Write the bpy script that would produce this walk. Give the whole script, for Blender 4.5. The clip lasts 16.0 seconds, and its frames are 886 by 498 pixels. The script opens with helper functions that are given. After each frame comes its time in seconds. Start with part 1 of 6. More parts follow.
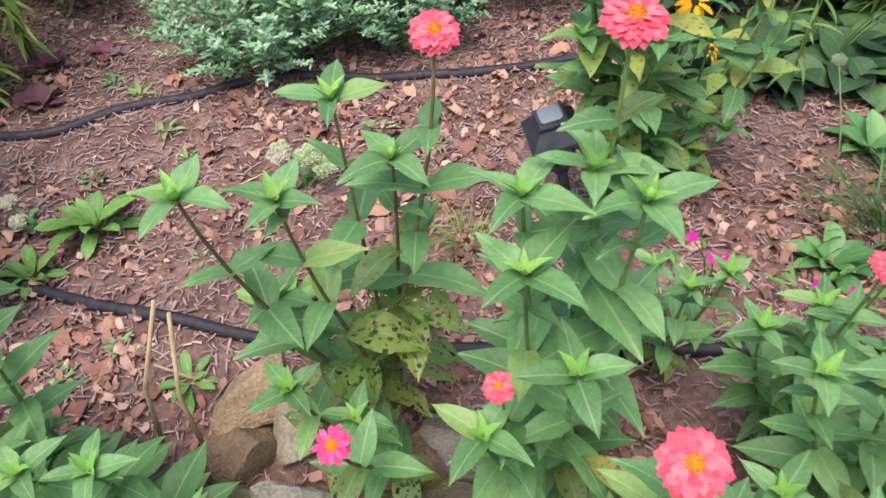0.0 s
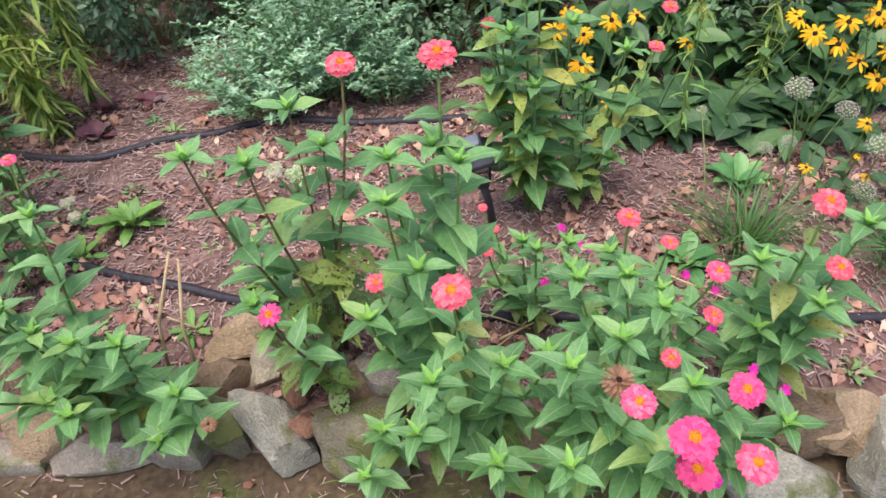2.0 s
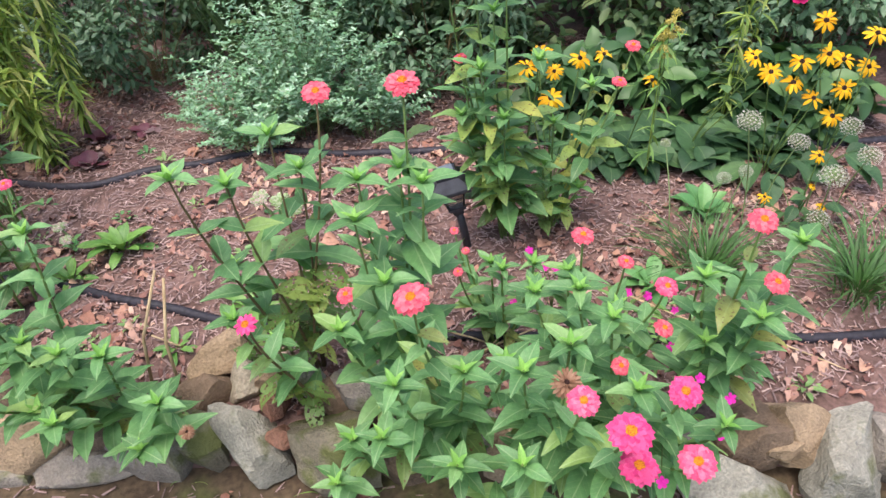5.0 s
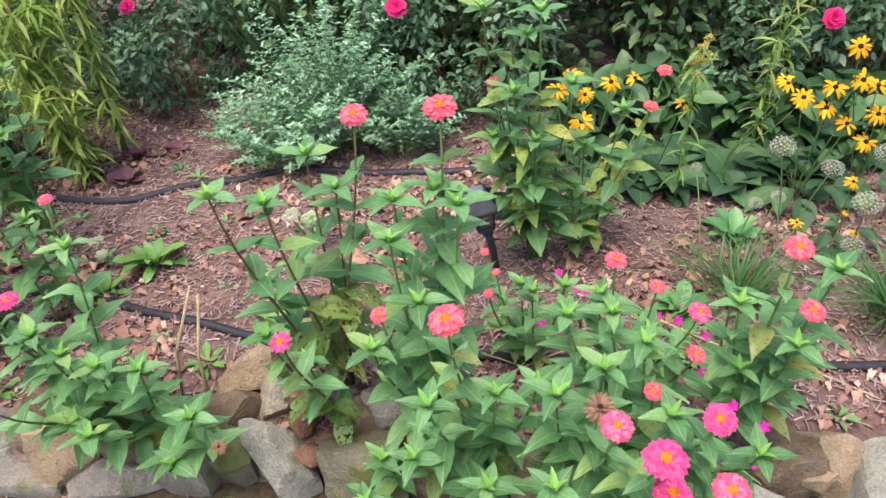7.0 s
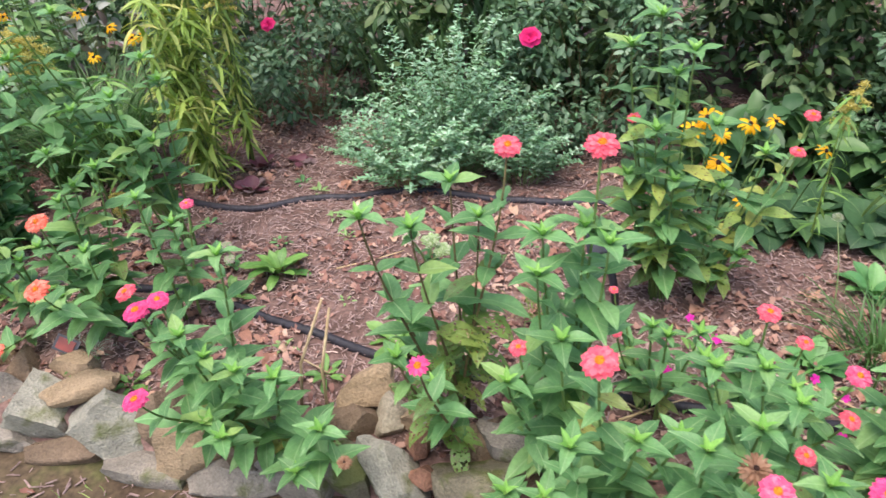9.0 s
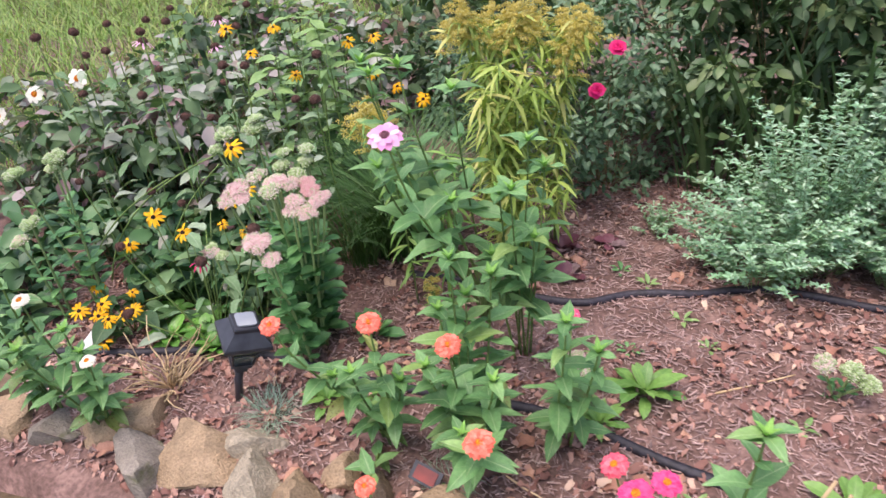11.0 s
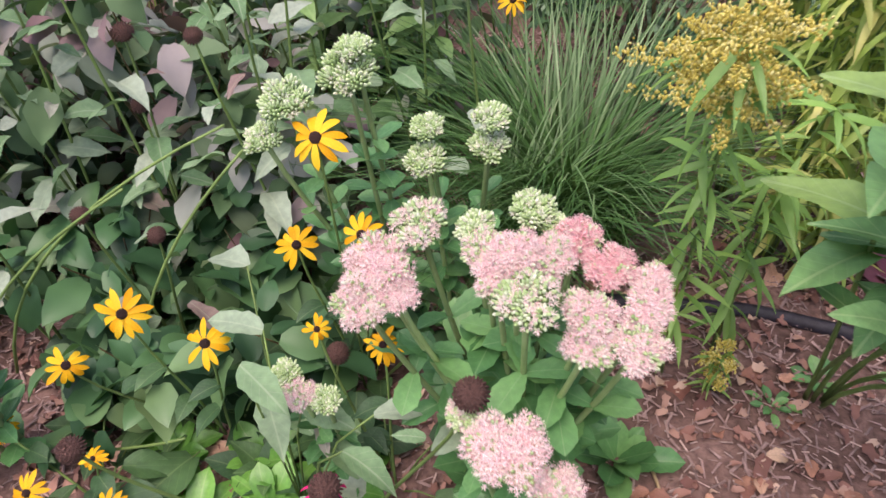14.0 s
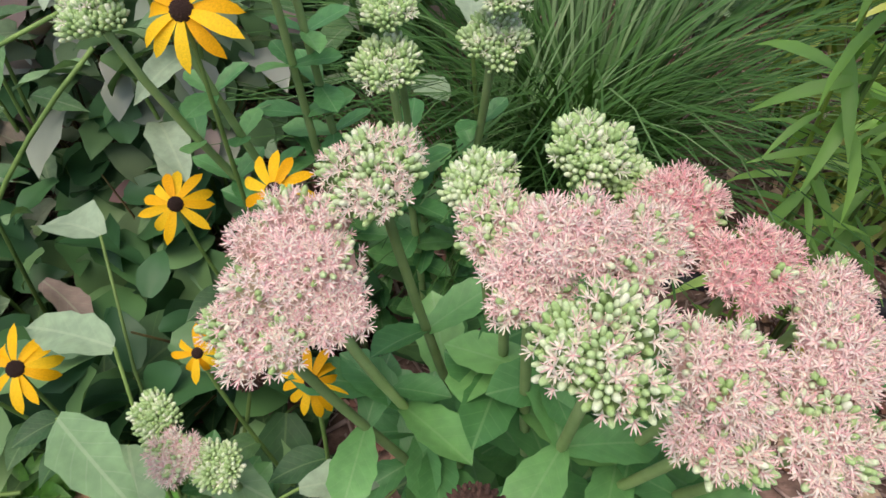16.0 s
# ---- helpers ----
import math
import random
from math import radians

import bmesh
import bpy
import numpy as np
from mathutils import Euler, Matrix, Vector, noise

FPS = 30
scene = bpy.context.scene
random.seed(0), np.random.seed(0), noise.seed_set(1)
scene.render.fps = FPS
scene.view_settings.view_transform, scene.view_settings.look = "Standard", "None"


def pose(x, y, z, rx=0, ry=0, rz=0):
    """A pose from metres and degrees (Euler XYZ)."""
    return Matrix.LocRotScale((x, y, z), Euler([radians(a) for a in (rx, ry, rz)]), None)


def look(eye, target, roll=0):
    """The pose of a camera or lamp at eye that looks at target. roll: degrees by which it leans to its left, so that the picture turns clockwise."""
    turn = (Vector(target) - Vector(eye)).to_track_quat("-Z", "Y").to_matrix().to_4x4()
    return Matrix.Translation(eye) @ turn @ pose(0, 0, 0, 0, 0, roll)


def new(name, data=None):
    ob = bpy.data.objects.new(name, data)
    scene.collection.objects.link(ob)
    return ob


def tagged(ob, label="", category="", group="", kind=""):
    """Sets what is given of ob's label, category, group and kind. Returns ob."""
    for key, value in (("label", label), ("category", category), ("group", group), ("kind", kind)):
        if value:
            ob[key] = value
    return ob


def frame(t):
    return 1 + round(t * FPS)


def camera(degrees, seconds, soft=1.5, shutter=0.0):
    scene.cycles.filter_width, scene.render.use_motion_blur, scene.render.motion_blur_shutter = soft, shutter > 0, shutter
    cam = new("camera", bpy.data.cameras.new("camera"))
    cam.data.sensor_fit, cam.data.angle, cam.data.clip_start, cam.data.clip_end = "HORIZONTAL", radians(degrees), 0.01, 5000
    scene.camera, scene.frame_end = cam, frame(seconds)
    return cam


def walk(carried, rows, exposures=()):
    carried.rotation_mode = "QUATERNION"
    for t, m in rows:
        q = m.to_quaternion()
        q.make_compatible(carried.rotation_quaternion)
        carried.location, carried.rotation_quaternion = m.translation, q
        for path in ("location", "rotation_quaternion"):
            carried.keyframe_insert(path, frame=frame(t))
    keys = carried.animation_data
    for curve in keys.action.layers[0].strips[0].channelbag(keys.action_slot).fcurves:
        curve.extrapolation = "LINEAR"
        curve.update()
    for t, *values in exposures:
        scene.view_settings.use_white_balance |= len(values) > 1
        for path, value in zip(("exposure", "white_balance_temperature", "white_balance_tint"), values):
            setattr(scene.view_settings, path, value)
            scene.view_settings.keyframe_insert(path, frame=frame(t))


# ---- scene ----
# ---- camera ----
cam = camera(63.6, 16.0, soft=1.5, shutter=0.2)
PATH = [
    (0, (0.25, 0.388, 1.221), (0.249, 1.743, -0.25), -4.9),
    (0.5, (0.316, 0.255, 1.325), (0.325, 1.614, -0.142), -5.8),
    (1, (0.402, 0.144, 1.337), (0.445, 1.535, -0.099), -4.8),
    (1.5, (0.442, -0.01, 1.385), (0.467, 1.437, 0.005), -4.3),
    (2, (0.466, -0.111, 1.405), (0.402, 1.39, 0.084), -4.7),
    (2.5, (0.428, -0.175, 1.433), (0.251, 1.363, 0.167), -5.6),
    (3, (0.436, -0.202, 1.454), (0.217, 1.355, 0.218), -5.8),
    (3.5, (0.466, -0.216, 1.44), (0.291, 1.349, 0.207), -5.2),
    (4, (0.502, -0.214, 1.434), (0.401, 1.35, 0.19), -4.3),
    (4.2, (0.51, -0.21, 1.429), (0.435, 1.351, 0.181), -4.1),
    (6.3, (0.524, -0.214, 1.43), (0.493, 1.377, 0.219), -3.7),
    (6.5, (0.513, -0.214, 1.433), (0.467, 1.379, 0.225), -3.7),
    (7, (0.498, -0.217, 1.443), (0.398, 1.383, 0.247), -4.1),
    (7.5, (0.476, -0.222, 1.444), (0.325, 1.382, 0.26), -4.6),
    (8, (0.473, -0.224, 1.446), (0.281, 1.385, 0.273), -4.7),
    (8.5, (0.459, -0.225, 1.444), (0.219, 1.386, 0.284), -4.3),
    (9, (0.369, -0.213, 1.466), (0.049, 1.402, 0.33), -4.0),
    (9.5, (0.165, -0.153, 1.469), (-0.261, 1.466, 0.375), -4.0),
    (10, (-0.12, -0.066, 1.498), (-0.657, 1.551, 0.45), -4.6),
    (10.2, (-0.212, -0.054, 1.504), (-0.779, 1.557, 0.464), -4.9),
    (12.3, (-1.167, 0.44, 1.448), (-1.725, 2.009, 0.34), -7.7),
    (12.5, (-1.247, 0.521, 1.409), (-1.771, 2.076, 0.266), -7.7),
    (13, (-1.437, 0.704, 1.348), (-1.807, 2.243, 0.125), -7.0),
    (13.5, (-1.567, 0.904, 1.264), (-1.847, 2.389, -0.045), -6.2),
    (14, (-1.658, 1.16, 1.157), (-1.901, 2.554, -0.256), -5.4),
    (14.5, (-1.706, 1.311, 1.059), (-1.929, 2.593, -0.46), -4.7),
    (15, (-1.716, 1.37, 0.981), (-1.88, 2.604, -0.584), -3.1),
    (15.5, (-1.724, 1.404, 0.931), (-1.862, 2.668, -0.613), -1.9),
    (16, (-1.713, 1.442, 0.896), (-1.848, 2.733, -0.626), -1.9),
]
walk(cam, [(t, look(eye, target, roll)) for t, eye, target, roll in PATH],
     exposures=[(0.0, 0.98, 6800, 12), (4.0, 1.08, 6700, 12), (9.0, 1.13, 6750, 10), (12.3, 1.02, 6850, 24), (13.5, 1.02, 6900, 24), (14.5, 0.89, 7000, 18), (16.0, 0.60, 7200, 4)])

# ---- world and light: an even overcast sky ----
world = bpy.data.worlds.new("world")
scene.world = world
world.use_nodes = True
wn = world.node_tree
sky = wn.nodes.new("ShaderNodeTexSky")
sky.sky_type = "NISHITA"
sky.sun_disc = False
sky.sun_elevation = radians(74)
sky.sun_rotation = radians(213)
sky.air_density = 1.0
sky.dust_density = 3.0
wn.nodes["Background"].inputs["Strength"].default_value = 0.15
wn.links.new(sky.outputs[0], wn.nodes["Background"].inputs["Color"])
sun = new("sun", bpy.data.lights.new("sun", "SUN"))
sun.data.energy = 1.7
sun.data.angle = radians(50)
sun.data.color = (1.0, 0.95, 0.88)
sun.matrix_world = look((-0.9, -1.0, 6.0), (0, 0.4, 0))


# ---- material tools ----
def node_mat(name):
    m = bpy.data.materials.new(name)
    m.use_nodes = True
    nt = m.node_tree
    return m, nt, nt.nodes["Principled BSDF"], nt.nodes["Material Output"]


def ramp(nt, fac, stops):
    r = nt.nodes.new("ShaderNodeValToRGB")
    el = r.color_ramp.elements
    while len(el) < len(stops):
        el.new(0.5)
    for e, (p, c) in zip(el, stops):
        e.position, e.color = p, (*c, 1)
    nt.links.new(fac, r.inputs["Fac"])
    return r.outputs["Color"]


def mix(nt, kind, fac, a, b):
    n = nt.nodes.new("ShaderNodeMix")
    n.data_type, n.blend_type = "RGBA", kind
    for sock, v in ((n.inputs["Factor"], fac), (n.inputs["A"], a), (n.inputs["B"], b)):
        if hasattr(v, "is_linked"):
            nt.links.new(v, sock)
        elif isinstance(v, tuple):
            sock.default_value = (*v, 1)
        else:
            sock.default_value = v
    return n.outputs["Result"]


def noise_tex(nt, scale, detail=4.0, coord="Object", stretch=None):
    tc = nt.nodes.new("ShaderNodeTexCoord")
    n = nt.nodes.new("ShaderNodeTexNoise")
    n.inputs["Scale"].default_value, n.inputs["Detail"].default_value = scale, detail
    src = tc.outputs[coord]
    if stretch:
        mp = nt.nodes.new("ShaderNodeMapping")
        mp.inputs["Scale"].default_value = stretch
        nt.links.new(src, mp.inputs["Vector"])
        src = mp.outputs["Vector"]
    nt.links.new(src, n.inputs["Vector"])
    return n.outputs["Fac"]


def math_node(nt, op, a, b=0.0):
    n = nt.nodes.new("ShaderNodeMath")
    n.operation = op
    for sock, v in ((n.inputs[0], a), (n.inputs[1], b)):
        if hasattr(v, "is_linked"):
            nt.links.new(v, sock)
        else:
            sock.default_value = v
    return n.outputs[0]


def bump(nt, bsdf, height, strength=0.3, distance=0.005):
    b = nt.nodes.new("ShaderNodeBump")
    b.inputs["Strength"].default_value, b.inputs["Distance"].default_value = strength, distance
    nt.links.new(height, b.inputs["Height"])
    nt.links.new(b.outputs["Normal"], bsdf.inputs["Normal"])


def leaf_mat(name, stops, island=False, vein=0.25, rough=0.46, through_light=0.17, spots=0.0, spot_col=(0.12, 0.06, 0.03), grain=9.0, vein_col=(0.3, 0.42, 0.18)):
    """Leaf or petal: hue varies from piece to piece, with mottling, midrib, side veins and some light passing through."""
    m, nt, b, out = node_mat(name)
    if island:
        rnd = nt.nodes.new("ShaderNodeNewGeometry").outputs["Random Per Island"]
    else:
        rnd = nt.nodes.new("ShaderNodeObjectInfo").outputs["Random"]
    col = ramp(nt, rnd, stops)
    n1 = noise_tex(nt, grain, 5.0)
    shade = ramp(nt, n1, [(0.3, (0.84, 0.84, 0.84)), (0.7, (1.14, 1.13, 1.1))])
    col = mix(nt, "MULTIPLY", 1.0, col, shade)
    if vein:
        tc = nt.nodes.new("ShaderNodeTexCoord")
        sep = nt.nodes.new("ShaderNodeSeparateXYZ")
        nt.links.new(tc.outputs["Object"], sep.inputs[0])
        ax = math_node(nt, "ABSOLUTE", sep.outputs["X"])
        rib = math_node(nt, "LESS_THAN", ax, 0.012)
        slant = math_node(nt, "SUBTRACT", sep.outputs["Y"], math_node(nt, "MULTIPLY", ax, 1.3))
        side = math_node(nt, "PINGPONG", slant, 0.07)
        fine = math_node(nt, "MULTIPLY", math_node(nt, "LESS_THAN", side, 0.006), 0.45)
        v = math_node(nt, "MAXIMUM", rib, fine)
        col = mix(nt, "MIX", math_node(nt, "MULTIPLY", v, vein), col, vein_col)
        bump(nt, b, math_node(nt, "ADD", math_node(nt, "MULTIPLY", n1, 0.6), math_node(nt, "SMOOTH_MIN", side, 0.05)), 0.22, 0.008)
    else:
        bump(nt, b, n1, 0.25, 0.003)
    if spots:
        s = noise_tex(nt, 13.0, 3.0)
        f = ramp(nt, s, [(0.62 - spots * 0.1, (0, 0, 0)), (0.68 - spots * 0.1, (1, 1, 1))])
        col = mix(nt, "MIX", f, col, spot_col)
    nt.links.new(col, b.inputs["Base Color"])
    b.inputs["Roughness"].default_value = rough
    b.inputs["Specular IOR Level"].default_value = 0.45
    tr = nt.nodes.new("ShaderNodeBsdfTranslucent")
    nt.links.new(mix(nt, "MULTIPLY", 1.0, col, (1.15, 1.25, 0.6)), tr.inputs["Color"])
    mx = nt.nodes.new("ShaderNodeMixShader")
    mx.inputs["Fac"].default_value = through_light
    nt.links.new(b.outputs[0], mx.inputs[1])
    nt.links.new(tr.outputs[0], mx.inputs[2])
    nt.links.new(mx.outputs[0], out.inputs["Surface"])
    return m


def petal_mat(name, stops, island=True, grain=30.0):
    m, nt, b, out = node_mat(name)
    rnd = nt.nodes.new("ShaderNodeNewGeometry").outputs["Random Per Island"] if island else nt.nodes.new("ShaderNodeObjectInfo").outputs["Random"]
    col = ramp(nt, rnd, stops)
    n1 = noise_tex(nt, grain, 3.0)
    col = mix(nt, "MULTIPLY", 0.6, col, ramp(nt, n1, [(0.3, (0.75, 0.75, 0.75)), (0.7, (1.15, 1.15, 1.15))]))
    nt.links.new(col, b.inputs["Base Color"])
    b.inputs["Roughness"].default_value = 0.6
    b.inputs["Specular IOR Level"].default_value = 0.25
    bump(nt, b, n1, 0.2, 0.003)
    tr = nt.nodes.new("ShaderNodeBsdfTranslucent")
    nt.links.new(col, tr.inputs["Color"])
    mx = nt.nodes.new("ShaderNodeMixShader")
    mx.inputs["Fac"].default_value = 0.3
    nt.links.new(b.outputs[0], mx.inputs[1])
    nt.links.new(tr.outputs[0], mx.inputs[2])
    nt.links.new(mx.outputs[0], out.inputs["Surface"])
    return m


def solid_mat(name, stops, scale=20.0, rough=0.7, metal=0.0, bump_s=0.4, bump_d=0.004, island=False, detail=6.0, spec=0.4, coord="Object", stretch=None, fine=None):
    m, nt, b, out = node_mat(name)
    n1 = noise_tex(nt, scale, detail, coord, stretch)
    col = ramp(nt, n1, stops)
    if island:
        r = nt.nodes.new("ShaderNodeNewGeometry").outputs["Random Per Island"]
    else:
        r = nt.nodes.new("ShaderNodeObjectInfo").outputs["Random"]
    col = mix(nt, "MULTIPLY", 1.0, col, ramp(nt, r, [(0.0, (0.7, 0.7, 0.7)), (1.0, (1.25, 1.22, 1.2))]))
    h = n1
    if fine:
        n2 = noise_tex(nt, fine, 8.0, coord)
        col = mix(nt, "MULTIPLY", 1.0, col, ramp(nt, n2, [(0.3, (0.6, 0.6, 0.6)), (0.7, (1.3, 1.3, 1.3))]))
        h = math_node(nt, "ADD", n1, math_node(nt, "MULTIPLY", n2, 0.5))
    nt.links.new(col, b.inputs["Base Color"])
    b.inputs["Roughness"].default_value, b.inputs["Metallic"].default_value = rough, metal
    b.inputs["Specular IOR Level"].default_value = spec
    bump(nt, b, h, bump_s, bump_d)
    return m


# ---- materials ----
ZIN = [(0.0, (0.088, 0.205, 0.074)), (0.5, (0.128, 0.29, 0.105)), (0.88, (0.18, 0.36, 0.14)), (1.0, (0.25, 0.38, 0.11))]
M_zin = leaf_mat("zinnia_leaf", ZIN, through_light=0.24, vein=0.4, rough=0.5, vein_col=(0.36, 0.50, 0.25))
M_zyoung = leaf_mat("zinnia_young_leaf", [(0.0, (0.17, 0.38, 0.08)), (1.0, (0.25, 0.48, 0.11))], vein_col=(0.34, 0.55, 0.18))
M_zyel = leaf_mat("zinnia_yellowing_leaf", [(0.0, (0.20, 0.33, 0.09)), (0.6, (0.29, 0.40, 0.10)), (1.0, (0.50, 0.48, 0.11))], spots=0.1, through_light=0.24)
M_zeat = leaf_mat("zinnia_eaten_leaf", [(0.0, (0.10, 0.19, 0.04)), (0.7, (0.15, 0.25, 0.055)), (1.0, (0.21, 0.26, 0.06))], spots=0.35, spot_col=(0.13, 0.09, 0.03))
M_zold = leaf_mat("zinnia_old_leaf", [(0.0, (0.09, 0.17, 0.05)), (0.6, (0.14, 0.21, 0.06)), (1.0, (0.29, 0.30, 0.08))], spots=0.25)
M_stem = solid_mat("green_stem", [(0.3, (0.10, 0.17, 0.045)), (0.7, (0.16, 0.25, 0.07))], 40, 0.6)
M_stemd = solid_mat("brown_stem", [(0.3, (0.10, 0.06, 0.035)), (0.7, (0.18, 0.15, 0.06))], 40, 0.7)
M_stemp = solid_mat("pale_green_stem", [(0.3, (0.20, 0.30, 0.11)), (0.7, (0.28, 0.38, 0.16))], 40, 0.6)
M_dry = solid_mat("dry_straw", [(0.3, (0.38, 0.27, 0.15)), (0.7, (0.58, 0.46, 0.29))], 30, 0.8)
M_mint = leaf_mat("catmint_leaf", [(0.0, (0.13, 0.28, 0.13)), (0.5, (0.22, 0.40, 0.25)), (0.85, (0.34, 0.51, 0.37)), (1.0, (0.46, 0.60, 0.46))], island=True, vein=0, rough=0.7)
M_straw = leaf_mat("goldenrod_leaf", [(0.0, (0.17, 0.28, 0.05)), (0.6, (0.31, 0.42, 0.09)), (1.0, (0.52, 0.50, 0.17))], island=True, vein=0, through_light=0.25)
M_rose = leaf_mat("rose_leaf", [(0.0, (0.055, 0.12, 0.06)), (0.6, (0.10, 0.195, 0.10)), (1.0, (0.22, 0.32, 0.21))], island=True, vein=0, rough=0.45)
M_hedge = leaf_mat("hedge_leaf", [(0.0, (0.036, 0.085, 0.033)), (0.7, (0.08, 0.15, 0.06)), (1.0, (0.18, 0.24, 0.10))], island=True, vein=0, rough=0.5)
M_dark = leaf_mat("broad_dark_leaf", [(0.0, (0.024, 0.068, 0.028)), (0.6, (0.042, 0.108, 0.042)), (1.0, (0.085, 0.175, 0.06))], vein=0.18, rough=0.6)
# Deep green leaves; first stops darkened further to paint shade among low clumps.
M_darki = leaf_mat("dark_leaf", [(0.0, (0.024, 0.075, 0.032)), (0.5, (0.048, 0.13, 0.052)), (0.85, (0.09, 0.20, 0.078)), (1.0, (0.19, 0.30, 0.14))], island=True, vein=0)
M_dark2 = leaf_mat("deep_green_leaf", [(0.0, (0.03, 0.08, 0.03)), (0.7, (0.055, 0.13, 0.045)), (1.0, (0.11, 0.21, 0.07))], island=True, vein=0)
M_sed = leaf_mat("sedum_leaf", [(0.0, (0.065, 0.19, 0.065)), (0.6, (0.10, 0.27, 0.095)), (1.0, (0.17, 0.36, 0.125))], vein=0.3, rough=0.45, grain=5.0, vein_col=(0.25, 0.40, 0.20))
# Last stop paints a paler, bluish highlight into some blades' colour.
M_grass = leaf_mat("grass_blade", [(0.0, (0.035, 0.095, 0.022)), (0.75, (0.07, 0.165, 0.045)), (1.0, (0.19, 0.29, 0.14))], island=True, vein=0)
M_lawn = leaf_mat("lawn_blade", [(0.0, (0.11, 0.22, 0.035)), (0.7, (0.20, 0.34, 0.07)), (1.0, (0.36, 0.40, 0.13))], island=True, vein=0)
M_silver = leaf_mat("silver_blade", [(0.0, (0.16, 0.27, 0.20)), (1.0, (0.30, 0.42, 0.34))], island=True, vein=0)
M_conel = leaf_mat("coneflower_leaf", [(0.0, (0.09, 0.19, 0.08)), (0.5, (0.17, 0.28, 0.15)), (0.9, (0.32, 0.38, 0.31)), (1.0, (0.24, 0.16, 0.15))], vein=0.3, rough=0.75, vein_col=(0.38, 0.44, 0.32))
M_conei = leaf_mat("coneflower_foliage", [(0.0, (0.05, 0.11, 0.045)), (0.38, (0.10, 0.18, 0.08)), (0.6, (0.20, 0.25, 0.18)), (0.8, (0.36, 0.37, 0.35)), (0.9, (0.30, 0.24, 0.25)), (1.0, (0.17, 0.09, 0.10))], island=True, vein=0, rough=0.75)
M_pale = leaf_mat("pale_green_leaf", [(0.0, (0.15, 0.28, 0.09)), (1.0, (0.24, 0.38, 0.14))], vein=0.25)
M_gloss = leaf_mat("glossy_green_leaf", [(0.0, (0.07, 0.21, 0.035)), (1.0, (0.15, 0.37, 0.07))], vein=0.25, rough=0.35)
M_ros = leaf_mat("rosette_leaf", [(0.0, (0.09, 0.22, 0.05)), (1.0, (0.17, 0.33, 0.08))], vein=0.2)
M_heu = leaf_mat("heuchera_leaf", [(0.0, (0.15, 0.045, 0.07)), (0.6, (0.20, 0.075, 0.10)), (1.0, (0.24, 0.17, 0.18))], vein=0.3, vein_col=(0.08, 0.02, 0.03))
M_fall = leaf_mat("fallen_leaf", [(0.0, (0.18, 0.075, 0.058)), (0.45, (0.34, 0.165, 0.12)), (0.8, (0.46, 0.26, 0.185)), (1.0, (0.55, 0.38, 0.28))], vein=0.3, vein_col=(0.2, 0.09, 0.05), rough=0.75, through_light=0.05)
M_falli = leaf_mat("fallen_leaf_bits", [(0.0, (0.14, 0.062, 0.053)), (0.45, (0.28, 0.14, 0.117)), (0.85, (0.42, 0.25, 0.205)), (1.0, (0.56, 0.40, 0.32))], island=True, vein=0, rough=0.8, through_light=0.05)
M_chip = solid_mat("mulch_chip", [(0.3, (0.205, 0.133, 0.126)), (0.7, (0.38, 0.27, 0.256))], 60, 0.85, island=True)
M_chip2 = solid_mat("pale_mulch_chip", [(0.3, (0.32, 0.22, 0.20)), (0.7, (0.56, 0.43, 0.395))], 60, 0.85, island=True)
M_soil = solid_mat("mulch_soil", [(0.25, (0.07, 0.043, 0.038)), (0.5, (0.14, 0.087, 0.077)), (0.75, (0.24, 0.155, 0.14))], 9, 0.9, bump_s=0.9, bump_d=0.012, spec=0.2, fine=70)
M_dirt = solid_mat("lawn_soil", [(0.3, (0.06, 0.04, 0.028)), (0.5, (0.095, 0.07, 0.045)), (0.7, (0.085, 0.115, 0.03))], 5, 0.95, bump_s=0.8, bump_d=0.01, spec=0.2, fine=50)
M_hose = solid_mat("black_hose_rubber", [(0.3, (0.012, 0.011, 0.016)), (0.7, (0.04, 0.036, 0.052))], 60, 0.6, bump_s=0.6, bump_d=0.003)
# Black plastic; base colour lifted bluish to paint in the lantern hat's sky reflection.
M_black = solid_mat("black_plastic", [(0.3, (0.020, 0.022, 0.030)), (0.7, (0.042, 0.045, 0.058))], 30, 0.36, bump_s=0.1)
M_panel = solid_mat("solar_panel", [(0.3, (0.16, 0.19, 0.24)), (0.7, (0.30, 0.33, 0.37))], 6, 0.2, bump_s=0.05)
M_tag = solid_mat("white_tag", [(0.3, (0.62, 0.62, 0.66)), (0.7, (0.78, 0.78, 0.80))], 12, 0.5, bump_s=0.05)
M_tagred = solid_mat("red_print", [(0.3, (0.10, 0.02, 0.02)), (0.7, (0.30, 0.05, 0.04))], 18, 0.4, bump_s=0.05)
M_white = petal_mat("white_petal", [(0.0, (0.80, 0.78, 0.66)), (1.0, (0.88, 0.86, 0.78))])
M_pink = petal_mat("pink_petal", [(0.0, (0.74, 0.07, 0.19)), (0.6, (0.83, 0.14, 0.28)), (1.0, (0.88, 0.28, 0.40))])
M_hot = petal_mat("hot_pink_petal", [(0.0, (0.72, 0.045, 0.20)), (1.0, (0.85, 0.13, 0.33))])
M_coral = petal_mat("coral_petal", [(0.0, (0.76, 0.075, 0.135)), (0.6, (0.84, 0.15, 0.21)), (1.0, (0.88, 0.27, 0.31))])
M_orange = petal_mat("orange_petal", [(0.0, (0.82, 0.14, 0.09)), (0.6, (0.87, 0.23, 0.16)), (1.0, (0.90, 0.36, 0.27))])
